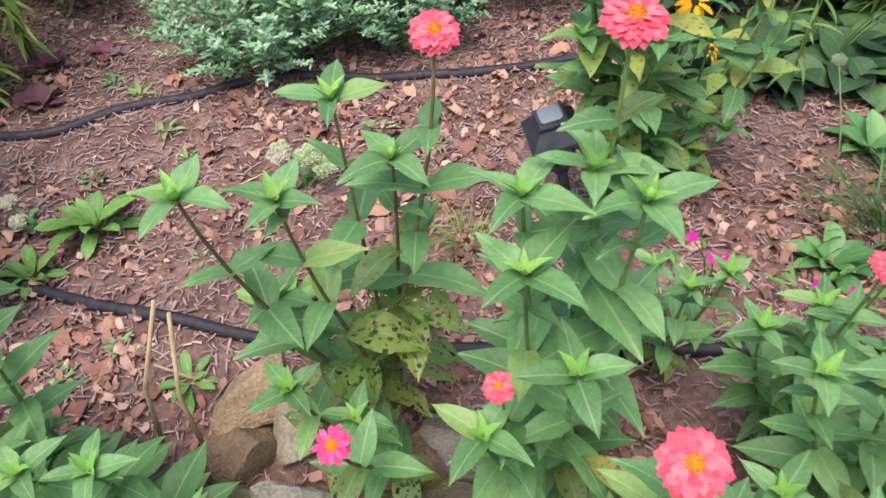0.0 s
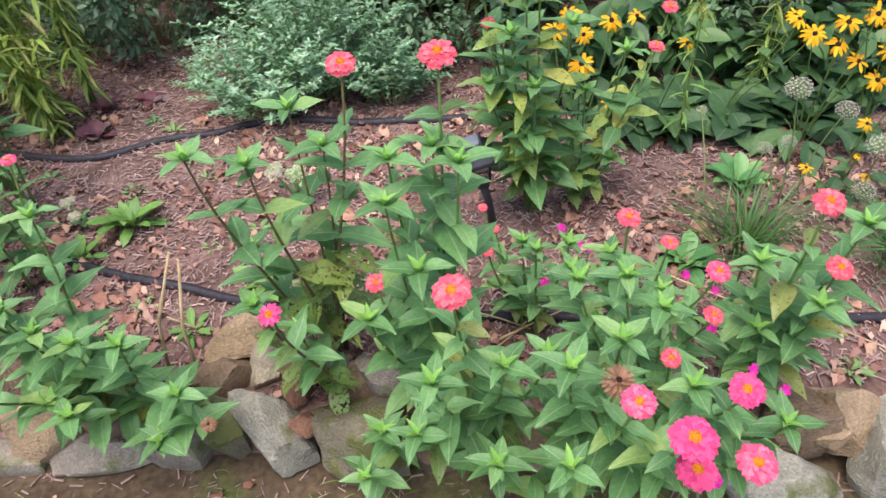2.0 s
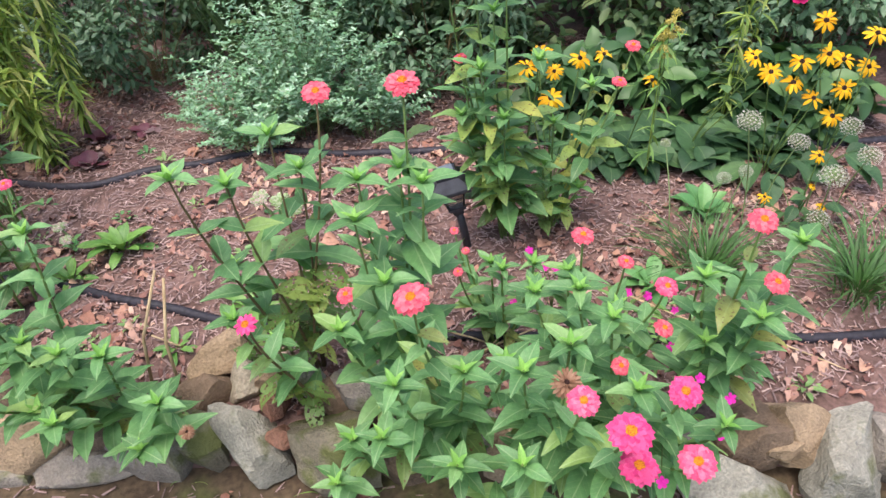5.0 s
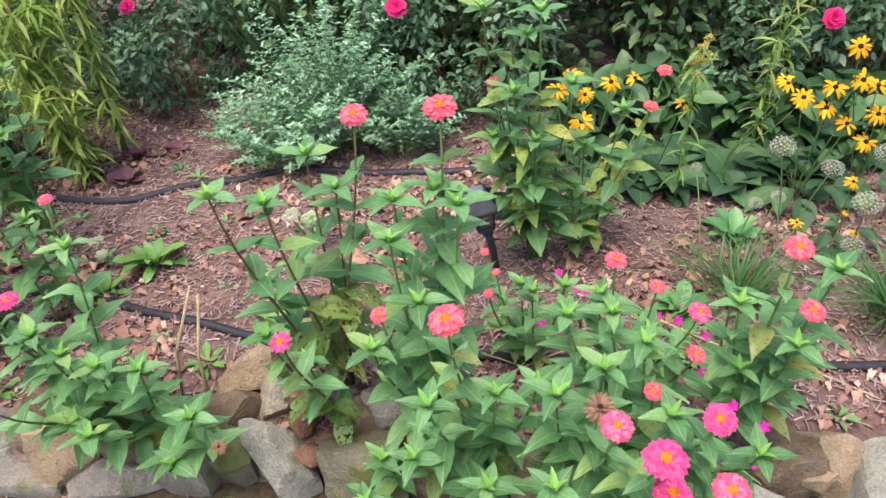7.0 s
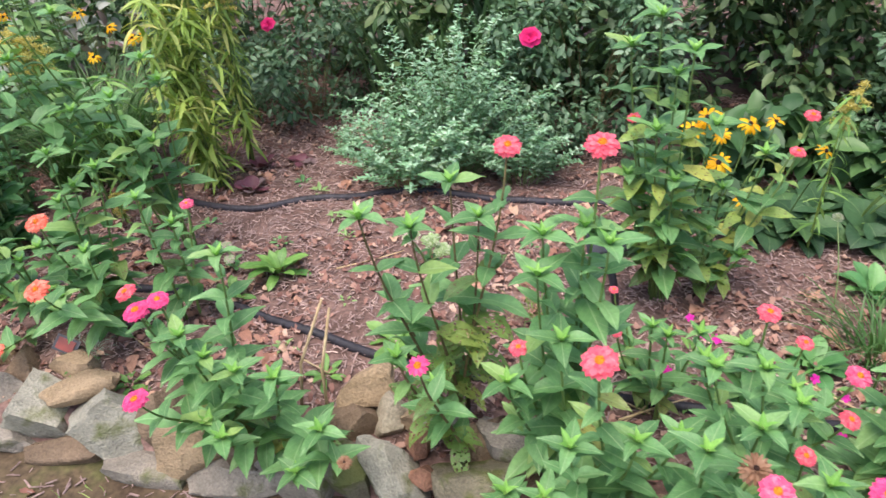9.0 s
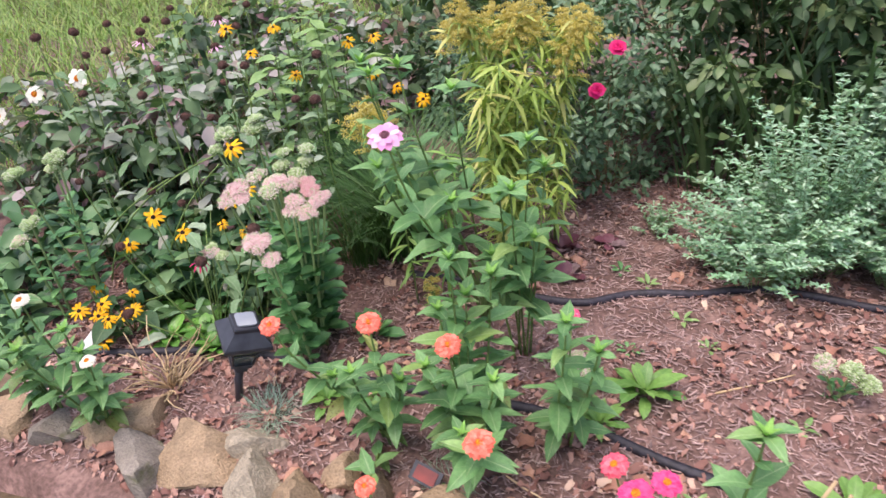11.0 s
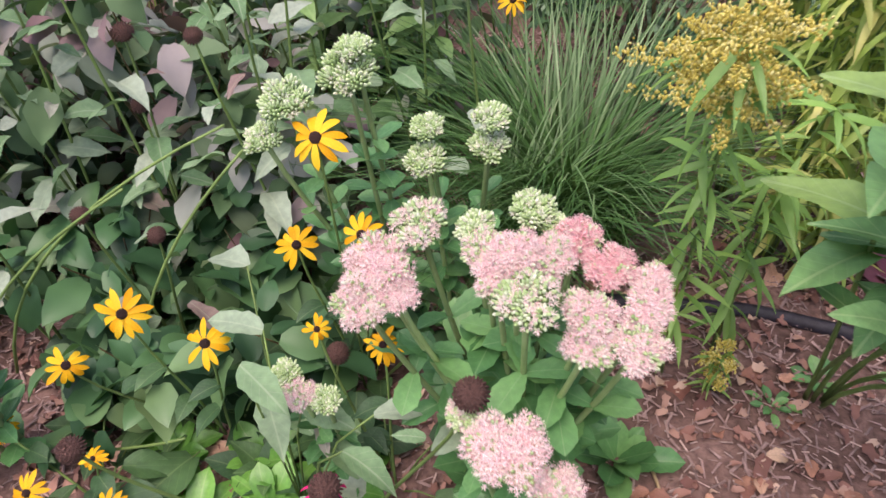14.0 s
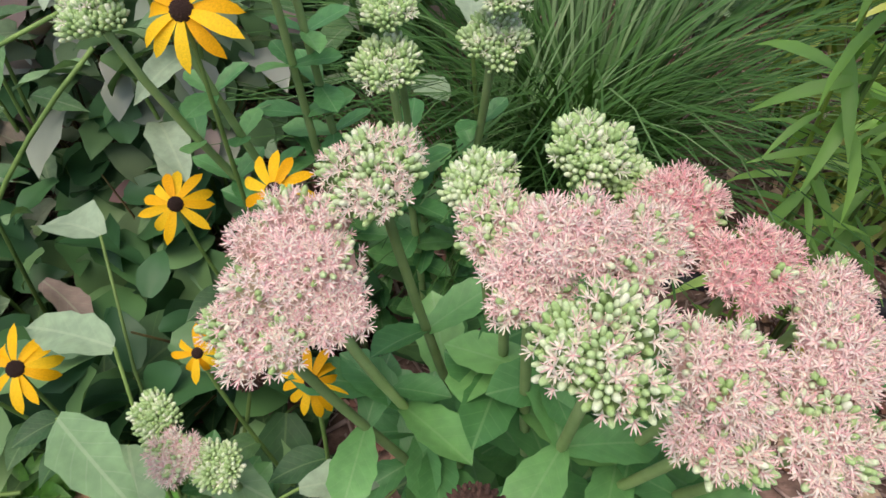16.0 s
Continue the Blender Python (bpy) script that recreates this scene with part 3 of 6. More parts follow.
def zinnia(base, stems, label, group="zinnias in the bed", leaf=0.095, old=0.12, gap=0.062, brown=False, start=0.09, lean=(0.0, -0.3), yellow=0.0):
    """stems: (tip, what it ends in, radius). All places are in the world; the plant's Empty stands at its base."""
    b = Vector((*base, gh(*base)))
    root = thing("zinnia_plant", b, label, "zinnia", group)
    for tip, kind, size in stems:
        t = Vector(tip) - b
        foot = Vector((rnd(-0.02, 0.02) + t.x * 0.08, rnd(-0.02, 0.02) + t.y * 0.08, -0.02))
        pts = bez(foot, foot + Vector((t.x * 0.15, t.y * 0.15, t.z * 0.4)), t - Vector((t.x * 0.12, t.y * 0.12, t.z * 0.35)), t, 10)
        part("stem", tube(Geo(), pts, 0.0045, 0.0022).mesh("stem", M_stemd if brown else M_stem), root)
        cum = [0.0]
        for p, q in zip(pts, pts[1:]):
            cum.append(cum[-1] + (q - p).length)
        total = cum[-1]

        def at(s):
            for i in range(len(pts) - 1):
                if cum[i + 1] >= s:
                    f = (s - cum[i]) / max(1e-6, cum[i + 1] - cum[i])
                    return pts[i].lerp(pts[i + 1], f), (pts[i + 1] - pts[i]).normalized()
            return pts[-1], (pts[-1] - pts[-2]).normalized()

        bare = {"tip": 0.012, "bud": 0.05, "dead": 0.05}.get(kind, 0.075)
        s, az = start + rnd(0, 0.04), rnd(0, 3.14)
        while s < total - bare:
            p, d = at(s)
            f = s / total
            ln = leaf * (0.72 + 0.45 * math.sin(math.pi * min(1, f * 1.05)) - 0.32 * max(0, f - 0.6) / 0.4) * rnd(0.82, 1.18)
            for side in (0, math.pi):
                a = az + side + rnd(-0.3, 0.3)
                el = -0.12 + 0.7 * f + rnd(-0.25, 0.2)
                dd = Vector((math.cos(a) * math.cos(el), math.sin(a) * math.cos(el), math.sin(el)))
                worn = random.random() < old * (2.2 if f < 0.45 else 0.3)
                kinds = (L_zeat if brown and f < 0.62 else L_zold) if worn else L_zyel if random.random() < yellow * (1.6 - f) else L_zin
                me = random.choice(kinds)
                part("leaf", me, root, aim(p, dd, ln, rnd(-0.35, 0.35)))
            az += math.pi / 2 + rnd(-0.2, 0.2)
            s += gap * rnd(0.8, 1.15)
        if kind in ("tip", "bud"):
            p, d = at(total)
            a0 = rnd(0, 3)
            for ring, (n, el, ln, set_) in enumerate(((4, 0.22, 0.066 * leaf / 0.095, L_zin), (4, 0.85, 0.034, L_zyoung))):
                for k in range(n):
                    a = a0 + ring * 0.8 + k * math.pi / 2
                    dd = Vector((math.cos(a) * math.cos(el), math.sin(a) * math.cos(el), math.sin(el))) + d * 0.2
                    part("leaf", random.choice(set_), root, aim(p - d * 0.008, dd, ln * rnd(0.85, 1.2), rnd(-0.2, 0.2)))
            if kind == "bud":
                part("bud", BUD, root, tilt_to(p + Vector((0, 0, 0.006)), d, 0.012))
        else:
            nrm = Vector((t.x * 0.5 + lean[0] + rnd(-0.2, 0.2), lean[1] + rnd(-0.15, 0.1), 1.0))
            flower(root, t, kind, size, nrm, WORDS[kind] + " layered bloom")
            if kind != "dead":
                cal = Geo().add(*dome(0.32, 0.3, 8, 3))
                part("calyx", cal.mesh("calyx", M_stem), root, tilt_to(t - nrm.normalized() * 0.004, -nrm, size))
    return root


# ---- zinnias along the wall ----
zinnia((0.13, 1.10), [((0.196, 1.08, 0.65), "bud", 0), ((0.123, 1.16, 0.69), "tip", 0), ((0.061, 1.0, 0.668), "tip", 0), ((-0.041, 0.98, 0.70), "bud", 0), ((0.26, 1.068, 0.822), "coral", 0.030),
                      ((-0.012, 1.10, 0.379), "tip", 0)],
       "tall green zinnia with insect-eaten lower leaves and one coral bloom", brown=True, old=0.42, leaf=0.104, gap=0.105, start=0.16)
zinnia((0.15, 1.0), [((0.106, 0.78, 0.485), "semi", 0.026), ((0.01, 0.95, 0.345), "tip", 0), ((0.10, 0.92, 0.30), "tip", 0)],
       "low zinnia with a hot pink bloom and chewed leaves", brown=True, old=0.42, leaf=0.085, gap=0.075)
zinnia((0.40, 0.97), [((0.337, 0.93, 0.71), "tip", 0), ((0.331, 0.86, 0.665), "tip", 0), ((0.461, 0.90, 0.715), "bud", 0), ((0.437, 0.957, 0.884), "coral", 0.034), ((0.417, 0.95, 0.72), "tip", 0),
                      ((0.300, 0.82, 0.514), "coral", 0.021), ((0.278, 0.80, 0.442), "tip", 0), ((0.381, 0.80, 0.561), "tip", 0)],
       "leafy green zinnia with a tall coral bloom", leaf=0.106, gap=0.09)
zinnia((0.50, 0.86), [((0.441, 0.644, 0.656), "coral", 0.033), ((0.40, 0.60, 0.50), "tip", 0), ((0.52, 0.66, 0.46), "tip", 0), ((0.36, 0.62, 0.33), "tip", 0), ((0.50, 0.56, 0.32), "tip", 0), ((0.60, 0.70, 0.44), "tip", 0)],
       "green zinnia with one coral bloom over the wall", leaf=0.09, old=0.2)
zinnia((0.70, 0.84), [((0.706, 0.519, 0.534), "pink", 0.028), ((0.688, 0.573, 0.514), "dead", 0.032), ((0.761, 0.442, 0.552), "hot", 0.036), ((0.793, 0.467, 0.430), "hot", 0.034),
                      ((0.61, 0.50, 0.40), "tip", 0), ((0.62, 0.60, 0.52), "tip", 0), ((0.52, 0.50, 0.22), "tip", 0), ((0.70, 0.62, 0.56), "tip", 0)],
       "sprawling zinnia with hot pink and faded brown blooms", leaf=0.088, old=0.2)
zinnia((0.88, 0.84), [((0.907, 0.505, 0.378), "pink", 0.035), ((0.883, 0.560, 0.495), "hot", 0.030), ((0.813, 0.694, 0.416), "coral", 0.020), ((0.82, 0.60, 0.46), "tip", 0),
                      ((0.97, 0.56, 0.40), "tip", 0), ((0.80, 0.74, 0.50), "tip", 0), ((0.74, 0.78, 0.54), "bud", 0), ((0.66, 0.80, 0.52), "tip", 0)],
       "zinnia with pink blooms leaning over the stones", leaf=0.088)
zinnia((0.82, 1.02), [((0.768, 0.907, 0.563), "coral", 0.024), ((0.929, 0.843, 0.474), "pink", 0.025), ((0.929, 0.817, 0.385), "coral", 0.022), ((0.895, 1.021, 0.394), "coral", 0.020),
                      ((0.75, 0.95, 0.44), "tip", 0), ((0.68, 0.95, 0.40), "tip", 0), ((0.86, 0.92, 0.36), "tip", 0)],
       "zinnia with several small coral blooms", leaf=0.08)
zinnia((0.62, 1.16), [((0.518, 1.155, 0.275), "coral", 0.014), ((0.513, 1.279, 0.312), "coral", 0.013), ((0.54, 1.22, 0.29), "coral", 0.012), ((0.60, 1.16, 0.30), "tip", 0), ((0.70, 1.10, 0.34), "tip", 0), ((0.62, 1.06, 0.36), "tip", 0)],
       "low zinnia with tiny coral blooms", leaf=0.07)
zinnia((1.10, 0.96), [((1.075, 0.825, 0.64), "coral", 0.029), ((1.12, 0.80, 0.51), "coral", 0.026), ((1.00, 0.84, 0.50), "tip", 0), ((1.18, 0.86, 0.56), "tip", 0), ((1.10, 0.78, 0.44), "tip", 0), ((1.02, 0.82, 0.34), "tip", 0)],
       "upright zinnia with two coral blooms", leaf=0.10)
zinnia((1.12, 1.12), [((1.095, 1.079, 0.316), "dead", 0.014)], "spindly zinnia with a faded bloom", leaf=0.05)
zinnia((-0.46, 1.02), [((-0.487, 0.708, 0.401), "hot", 0.030), ((-0.632, 0.97, 0.471), "coral", 0.028), ((-0.59, 0.93, 0.45), "hot", 0.034), ((-0.54, 0.95, 0.47), "hot", 0.028), ((-0.39, 1.0, 0.575), "tip", 0), ((-0.45, 0.86, 0.45), "tip", 0),
                       ((-0.40, 0.85, 0.40), "tip", 0), ((-0.33, 0.84, 0.37), "tip", 0), ((-0.41, 0.80, 0.24), "tip", 0)],
       "leafy zinnia with pink blooms over the stone edge", leaf=0.092)
zinnia((-0.34, 1.00), [((-0.24, 0.84, 0.36), "tip", 0), ((-0.13, 0.78, 0.27), "tip", 0), ((-0.07, 0.74, 0.22), "dead", 0.020), ((-0.20, 0.76, 0.14), "tip", 0), ((-0.36, 0.76, 0.24), "tip", 0)],
       "zinnia drooping over the stone wall", leaf=0.10)
zinnia((0.30, 0.82), [((0.28, 0.72, 0.20), "tip", 0), ((0.24, 0.66, 0.13), "tip", 0)], "small zinnia at the foot of larger ones", leaf=0.08)
zinnia((-0.80, 1.42), [((-0.795, 1.562, 0.35), "pink", 0.024), ((-0.77, 1.30, 0.53), "tip", 0), ((-0.70, 1.32, 0.44), "tip", 0)],
       "zinnia with a single pink bloom on the mulch", leaf=0.09)
zinnia((-1.02, 1.36), [((-1.016, 1.206, 0.498), "orange", 0.032), ((-0.894, 0.993, 0.442), "orange", 0.034), ((-0.975, 1.443, 0.54), "tip", 0), ((-1.058, 1.384, 0.615), "tip", 0), ((-1.11, 1.41, 0.44), "tip", 0), ((-1.03, 1.40, 0.50), "tip", 0),
                       ((-0.92, 1.22, 0.40), "tip", 0), ((-1.10, 1.26, 0.38), "tip", 0), ((-0.98, 1.14, 0.30), "tip", 0)],
       "bushy zinnia with salmon orange blooms", leaf=0.098)
zinnia((-1.28, 1.36), [((-1.447, 1.182, 0.508), "orange", 0.029), ((-1.187, 1.181, 0.555), "orange", 0.030), ((-1.22, 1.08, 0.13), "orange", 0.030), ((-1.28, 1.22, 0.36), "tip", 0), ((-1.16, 1.24, 0.34), "tip", 0), ((-1.36, 1.26, 0.30), "tip", 0)],
       "spreading zinnia with orange blooms beside the lantern", leaf=0.08)
zinnia((-1.12, 1.98), [((-1.158, 1.340, 0.930), "pale", 0.042), ((-1.291, 1.588, 0.985), "tip", 0), ((-1.350, 1.68, 0.985), "tip", 0), ((-1.235, 1.64, 0.99), "tip", 0), ((-1.111, 1.674, 0.92), "tip", 0), ((-1.241, 1.582, 0.81), "tip", 0),
                       ((-1.308, 1.602, 0.73), "tip", 0), ((-1.116, 1.609, 0.64), "tip", 0)],
       "tall zinnia with a pale pink bloom", leaf=0.108, old=0.02, start=0.54, gap=0.095)
zinnia((-0.98, 1.78), [((-0.946, 1.784, 0.745), "tip", 0), ((-0.951, 1.583, 0.70), "tip", 0), ((-0.993, 1.633, 0.66), "bud", 0), ((-0.900, 1.77, 0.68), "tip", 0), ((-0.91, 1.66, 0.52), "tip", 0), ((-1.02, 1.62, 0.48), "tip", 0)],
       "tall leafy zinnia without blooms", leaf=0.105, old=0.04, start=0.28, gap=0.09)
zinnia((0.69, 1.66), [((0.527, 1.60, 0.845), "tip", 0), ((0.636, 1.52, 0.80), "tip", 0), ((0.666, 1.50, 0.865), "bud", 0), ((0.59, 1.56, 0.93), "tip", 0), ((0.551, 1.60, 0.645), "coral", 0.020), ((0.585, 1.60, 0.60), "coral", 0.018),
                      ((0.547, 1.58, 0.49), "tip", 0), ((0.76, 1.58, 0.64), "tip", 0), ((0.601, 1.50, 0.66), "tip", 0), ((0.66, 1.49, 0.52), "tip", 0), ((0.64, 1.52, 0.36), "tip", 0)],
       "tall zinnia with yellowing leaves above the lantern", leaf=0.114, old=0.08, start=0.16, gap=0.095, yellow=0.25)
zinnia((0.82, 1.70), [((0.997, 1.648, 0.529), "coral", 0.024), ((1.071, 1.821, 0.558), "coral", 0.025), ((0.813, 1.62, 0.43), "tip", 0), ((0.932, 1.70, 0.50), "tip", 0), ((0.781, 1.58, 0.31), "tip", 0), ((0.90, 1.62, 0.20), "tip", 0), ((0.72, 1.56, 0.22), "tip", 0)],
       "branching zinnia with small coral blooms", leaf=0.08, old=0.15, yellow=0.35)
zinnia((-2.12, 1.22), [((-2.17, 1.15, 0.51), "white", 0.027), ((-1.99, 1.12, 0.36), "white", 0.024), ((-2.08, 1.16, 0.42), "tip", 0), ((-2.04, 1.15, 0.36), "tip", 0), ((-2.2, 1.10, 0.38), "tip", 0)],
       "low zinnia with creamy white blooms", leaf=0.08)
zinnia((-2.36, 1.24), [((-2.30, 1.15, 0.49), "coral", 0.026), ((-2.21, 1.15, 0.71), "orange", 0.024), ((-2.36, 1.18, 0.40), "tip", 0), ((-2.42, 1.15, 0.30), "tip", 0)],
       "zinnia with peach blooms beside pale sedum", leaf=0.08)

# ---- black-eyed Susans ----
PETAL = []
for k in range(6):
    g = Geo()
    g.add(*blade(0.30, 0.55, 0.22, 0.35 + 0.22 * k, 6, 2, 1.5, 0.4))
    PETAL.append(g.mesh("petal", M_yellow))
g = Geo()
g.add(*dome(0.2, 0.2, 12, 5))
vs, fs = dome(0.022, 0.035, 4, 2)
g.many(vs, fs, [np.array(Matrix.Translation((0.19 * math.sqrt(k / 60) * math.cos(k * 2.4), 0.19 * math.sqrt(k / 60) * math.sin(k * 2.4), 0.19 * math.sqrt(1 - k / 61)))) for k in range(60)])
EYE = g.mesh("flower", M_eye)


def susan(base, heads, label, radius=0.032, low=5, leaf=0.10, group="black-eyed Susans", lean=(0.1, -0.6)):
    b = Vector((*base, gh(*base)))
    root = thing("black_eyed_susan", b, label, "black-eyed Susan", group)
    for h in heads:
        t = Vector(h[:3]) - b
        r = radius * (h[3] if len(h) > 3 else 1.0) * rnd(0.92, 1.08)
        pts = bez(Vector((t.x * 0.1, t.y * 0.1, -0.02)), Vector((t.x * 0.25, t.y * 0.25, t.z * 0.4)), Vector((t.x * 0.95, t.y * 0.95, t.z * 0.7)), t, 8)
        part("stem", tube(Geo(), pts, 0.0028, 0.0018, 5).mesh("stem", M_stem), root)
        n = Vector((lean[0] + rnd(-0.3, 0.3), lean[1] + rnd(-0.25, 0.25), 1))
        f = part("flower", EYE, root, tilt_to(t, n, r, rnd(0, 6)))
        cnt = random.choice((10, 11, 12, 13))
        for k in range(cnt):
            a = 2 * math.pi * k / cnt + rnd(-0.12, 0.12)
            if random.random() < 0.06:
                continue
            el = rnd(-0.25, 0.15)
            d = Vector((math.cos(a) * math.cos(el), math.sin(a) * math.cos(el), math.sin(el)))
            part("petal", random.choice(PETAL), f, aim(d * 0.14 + Vector((0, 0, 0.03)), d, rnd(0.78, 0.98), rnd(-0.25, 0.25)))
        for k in range(2):
            p = pts[3 + 2 * k]
            a = rnd(0, 6.28)
            part("leaf", random.choice(L_dark), root, aim(p, (math.cos(a), math.sin(a), 0.4), rnd(0.04, 0.07), rnd(-0.3, 0.3)))
    for k in range(low):
        a = rnd(0, 6.28)
        d = Vector((math.cos(a), math.sin(a), rnd(0.5, 1.8)))
        st = Vector((math.cos(a) * 0.02, math.sin(a) * 0.02, 0))
        en = st + d.normalized() * rnd(0.06, 0.14)
        part("leaf_stalk", tube(Geo(), [st, st.lerp(en, 0.5) + Vector((0, 0, 0.01)), en], 0.002, 0.0015, 5).mesh("leaf_stalk", M_stem), root)
        part("leaf", random.choice(L_dark), root, aim(en, (d.x, d.y, rnd(-0.35, 0.5)), leaf * rnd(0.75, 1.3), rnd(-0.4, 0.4)))
    return root


susan((0.85, 1.90), [(0.822, 1.756, 0.434), (0.81, 1.95, 0.49), (0.94, 1.95, 0.47), (0.86, 1.95, 0.43, 0.85), (0.77, 1.95, 0.45), (1.02, 1.97, 0.47, 0.85)], "black-eyed Susan clump with golden blooms among zinnias", 0.042, 6, 0.11, lean=(-0.1, -0.8))
susan((1.15, 2.10), [(1.18, 1.95, 0.38), (0.95, 1.90, 0.22)], "black-eyed Susan with large dark leaves", 0.032, 6, 0.13)
susan((1.38, 2.12), [(1.48, 1.9, 0.46), (1.49, 1.95, 0.45), (1.587, 2.009, 0.358)], "black-eyed Susan with large dark basal leaves", 0.034, 6, 0.13)
susan((1.62, 1.95), [(1.63, 1.9, 0.44), (1.54, 1.9, 0.41), (1.62, 1.9, 0.37), (1.70, 1.9, 0.31), (1.71, 1.9, 0.46)], "dense golden clump of black-eyed Susans", 0.041, 9, 0.13, lean=(-0.2, -0.8))
susan((1.82, 1.95), [(1.78, 1.9, 0.24), (1.76, 1.9, 0.44), (1.67, 1.9, 0.57), (1.79, 1.9, 0.34), (1.86, 1.92, 0.40), (1.84, 1.9, 0.52)], "dense golden clump of black-eyed Susans", 0.041, 9, 0.13, lean=(-0.2, -0.8))
susan((1.62, 1.66), [(1.60, 1.6, 0.28), (1.47, 1.6, 0.14, 0.8), (1.66, 1.6, 0.09, 0.8), (1.61, 1.6, 0.17, 0.5)], "low black-eyed Susan by the dry alliums", 0.030, 5, 0.08)
susan((-1.96, 1.92), [(-1.925, 1.855, 0.641), (-1.995, 1.864, 0.443, 0.9), (-1.877, 1.81, 0.52, 0.85)], "black-eyed Susan stems rising through pink sedum", 0.040, 5, 0.12)
susan((-1.88, 1.72), [(-1.843, 1.705, 0.425, 0.8), (-1.93, 1.715, 0.44, 0.7)], "black-eyed Susan half hidden under pink sedum", 0.034, 4, 0.10)
susan((-2.20, 1.80), [(-2.21, 1.732, 0.433), (-2.10, 1.72, 0.39), (-2.34, 1.72, 0.32)], "black-eyed Susan with drooping golden petals", 0.037, 7, 0.13)
susan((-2.40, 1.66), [(-2.56, 1.72, 0.12, 0.9), (-2.43, 1.60, 0.14), (-2.50, 1.56, 0.13), (-2.42, 1.56, 0.12), (-2.37, 1.55, 0.12), (-2.31, 1.56, 0.14), (-2.28, 1.58, 0.15), (-2.39, 1.52, 0.09), (-2.36, 1.49, 0.07), (-2.33, 1.65, 0.17, 0.7)],
      "low golden mass of black-eyed Susans", 0.036, 8, 0.11)
susan((-2.25, 2.7), [(-2.36, 2.6, 0.82), (-2.27, 2.6, 0.72), (-2.08, 2.6, 0.63), (-2.2, 2.7, 0.8)], "tall black-eyed Susan behind coneflowers", 0.035, 6, 0.12)
susan((-1.74, 2.75), [(-1.64, 2.911, 0.44), (-1.771, 2.678, 0.621), (-1.72, 2.80, 0.52), (-1.585, 2.736, 0.49), (-1.82, 2.6, 0.77), (-1.71, 2.6, 0.79), (-1.71, 2.6, 0.45)], "tall black-eyed Susan behind the grass", 0.036, 5, 0.11)

# ---- sedums ----
STAR_V, STAR_F, STAM_V, STAM_F = [], [], [], []
for k in range(5):
    a = 2 * math.pi * k / 5
    m = aim((0, 0, 0), (math.cos(a), math.sin(a), 0.85), 1.0)
    vs = [m @ Vector(v) for v in ((-0.09, 0.05, 0), (0.09, 0.05, 0), (0.13, 0.5, 0.06), (-0.13, 0.5, 0.06), (0, 1.1, -0.12))]
    o = len(STAR_V)
    STAR_V += [tuple(v) for v in vs]
    STAR_F += [(o, o + 1, o + 2, o + 3), (o + 3, o + 2, o + 4)]
    m = aim((0, 0, 0), (math.cos(a + 0.6), math.sin(a + 0.6), 1.7), 1.0)
    o = len(STAM_V)
    STAM_V += [tuple(m @ Vector(v)) for v in ((-0.03, 0, 0), (0.03, 0, 0), (0.06, 1.2, 0), (-0.06, 1.2, 0))]
    STAM_F += [(o, o + 1, o + 2, o + 3)]
BUD_V, BUD_F = dome(0.5, 1.15, 5, 4, True)
TINT = {"pink": (M_spink, 0.12, 0.25), "rose": (M_srose, 0.05, 0.12), "white": (M_swhite, 0.62, 0.5), "green": (M_swhite, 0.96, 0.2), "blush": (M_spink, 0.28, 0.5)}


def sedum_head(tint, radius):
    """A dome of florets: open stars and closed buds in knots, over short branching stalks."""
    mat, budded, pale = TINT[tint]
    g = Geo()
    knots = [(rnd(-0.12, 0.12), rnd(-0.12, 0.12))] + [((0.60 + rnd(-0.12, 0.1)) * math.cos(k * 1.047 + 0.3 + rnd(-0.22, 0.22)), (0.60 + rnd(-0.12, 0.1)) * math.sin(k * 1.047 + 0.3 + rnd(-0.22, 0.22))) for k in range(6)]
    sets = {0: [], 1: [], 2: []}
    n = int(42 * (radius / 0.045) ** 1.6) + 12
    for kx, ky in knots:
        kb, kr = rnd(-0.28, 0.28), rnd(0.34, 0.46)
        h0 = 0.42 * math.sqrt(max(0.05, 1 - (kx * kx + ky * ky) * 0.75)) + rnd(-0.10, 0.10)
        fv, ff = dome(kr * 0.9, 0.2, 10, 3)
        g.add(np.array(fv) + (kx, ky, h0 - 0.09), ff, 3)
        tube(g, [(0, 0, -0.55), (kx * 0.5, ky * 0.5, -0.15), (kx, ky, h0 - 0.12)], 0.04, 0.025, 4, 3)
        count = int(n * (kr / 0.38) ** 2)
        for k in range(count):
            q, a = math.sqrt((k + 0.5) / count), k * 2.4 + kb
            rr = kr * q * rnd(0.92, 1.1)
            x, y, z = kx + rr * math.cos(a), ky + rr * math.sin(a), h0 + 0.26 * math.sqrt(max(0, 1 - q * q)) - 0.16 * q * q + rnd(-0.04, 0.04)
            nrm = Vector((x * 0.5 + 0.8 * q * math.cos(a), y * 0.5 + 0.8 * q * math.sin(a), 1.0))
            bud = random.random() < budded + kb * 0.6
            s = (0.0048 if not bud else 0.0042) / radius * rnd(0.8, 1.25)
            sets[1 if bud else (2 if random.random() < pale else 0)].append(np.array(tilt_to((x, y, z), nrm, s, rnd(0, 6))))
    g.many(STAR_V, STAR_F, sets[0], 0)
    g.many(BUD_V, BUD_F, sets[1], 1)
    g.many(STAR_V, STAR_F, sets[2], 2)
    g.many(STAM_V, STAM_F, sets[0] + sets[2], 4)
    return g.mesh("flower_head", [mat, M_sbud, M_swhite, M_sunder if tint in ("green", "white") else M_sunderp, M_sstam if tint != "green" else M_sbud])


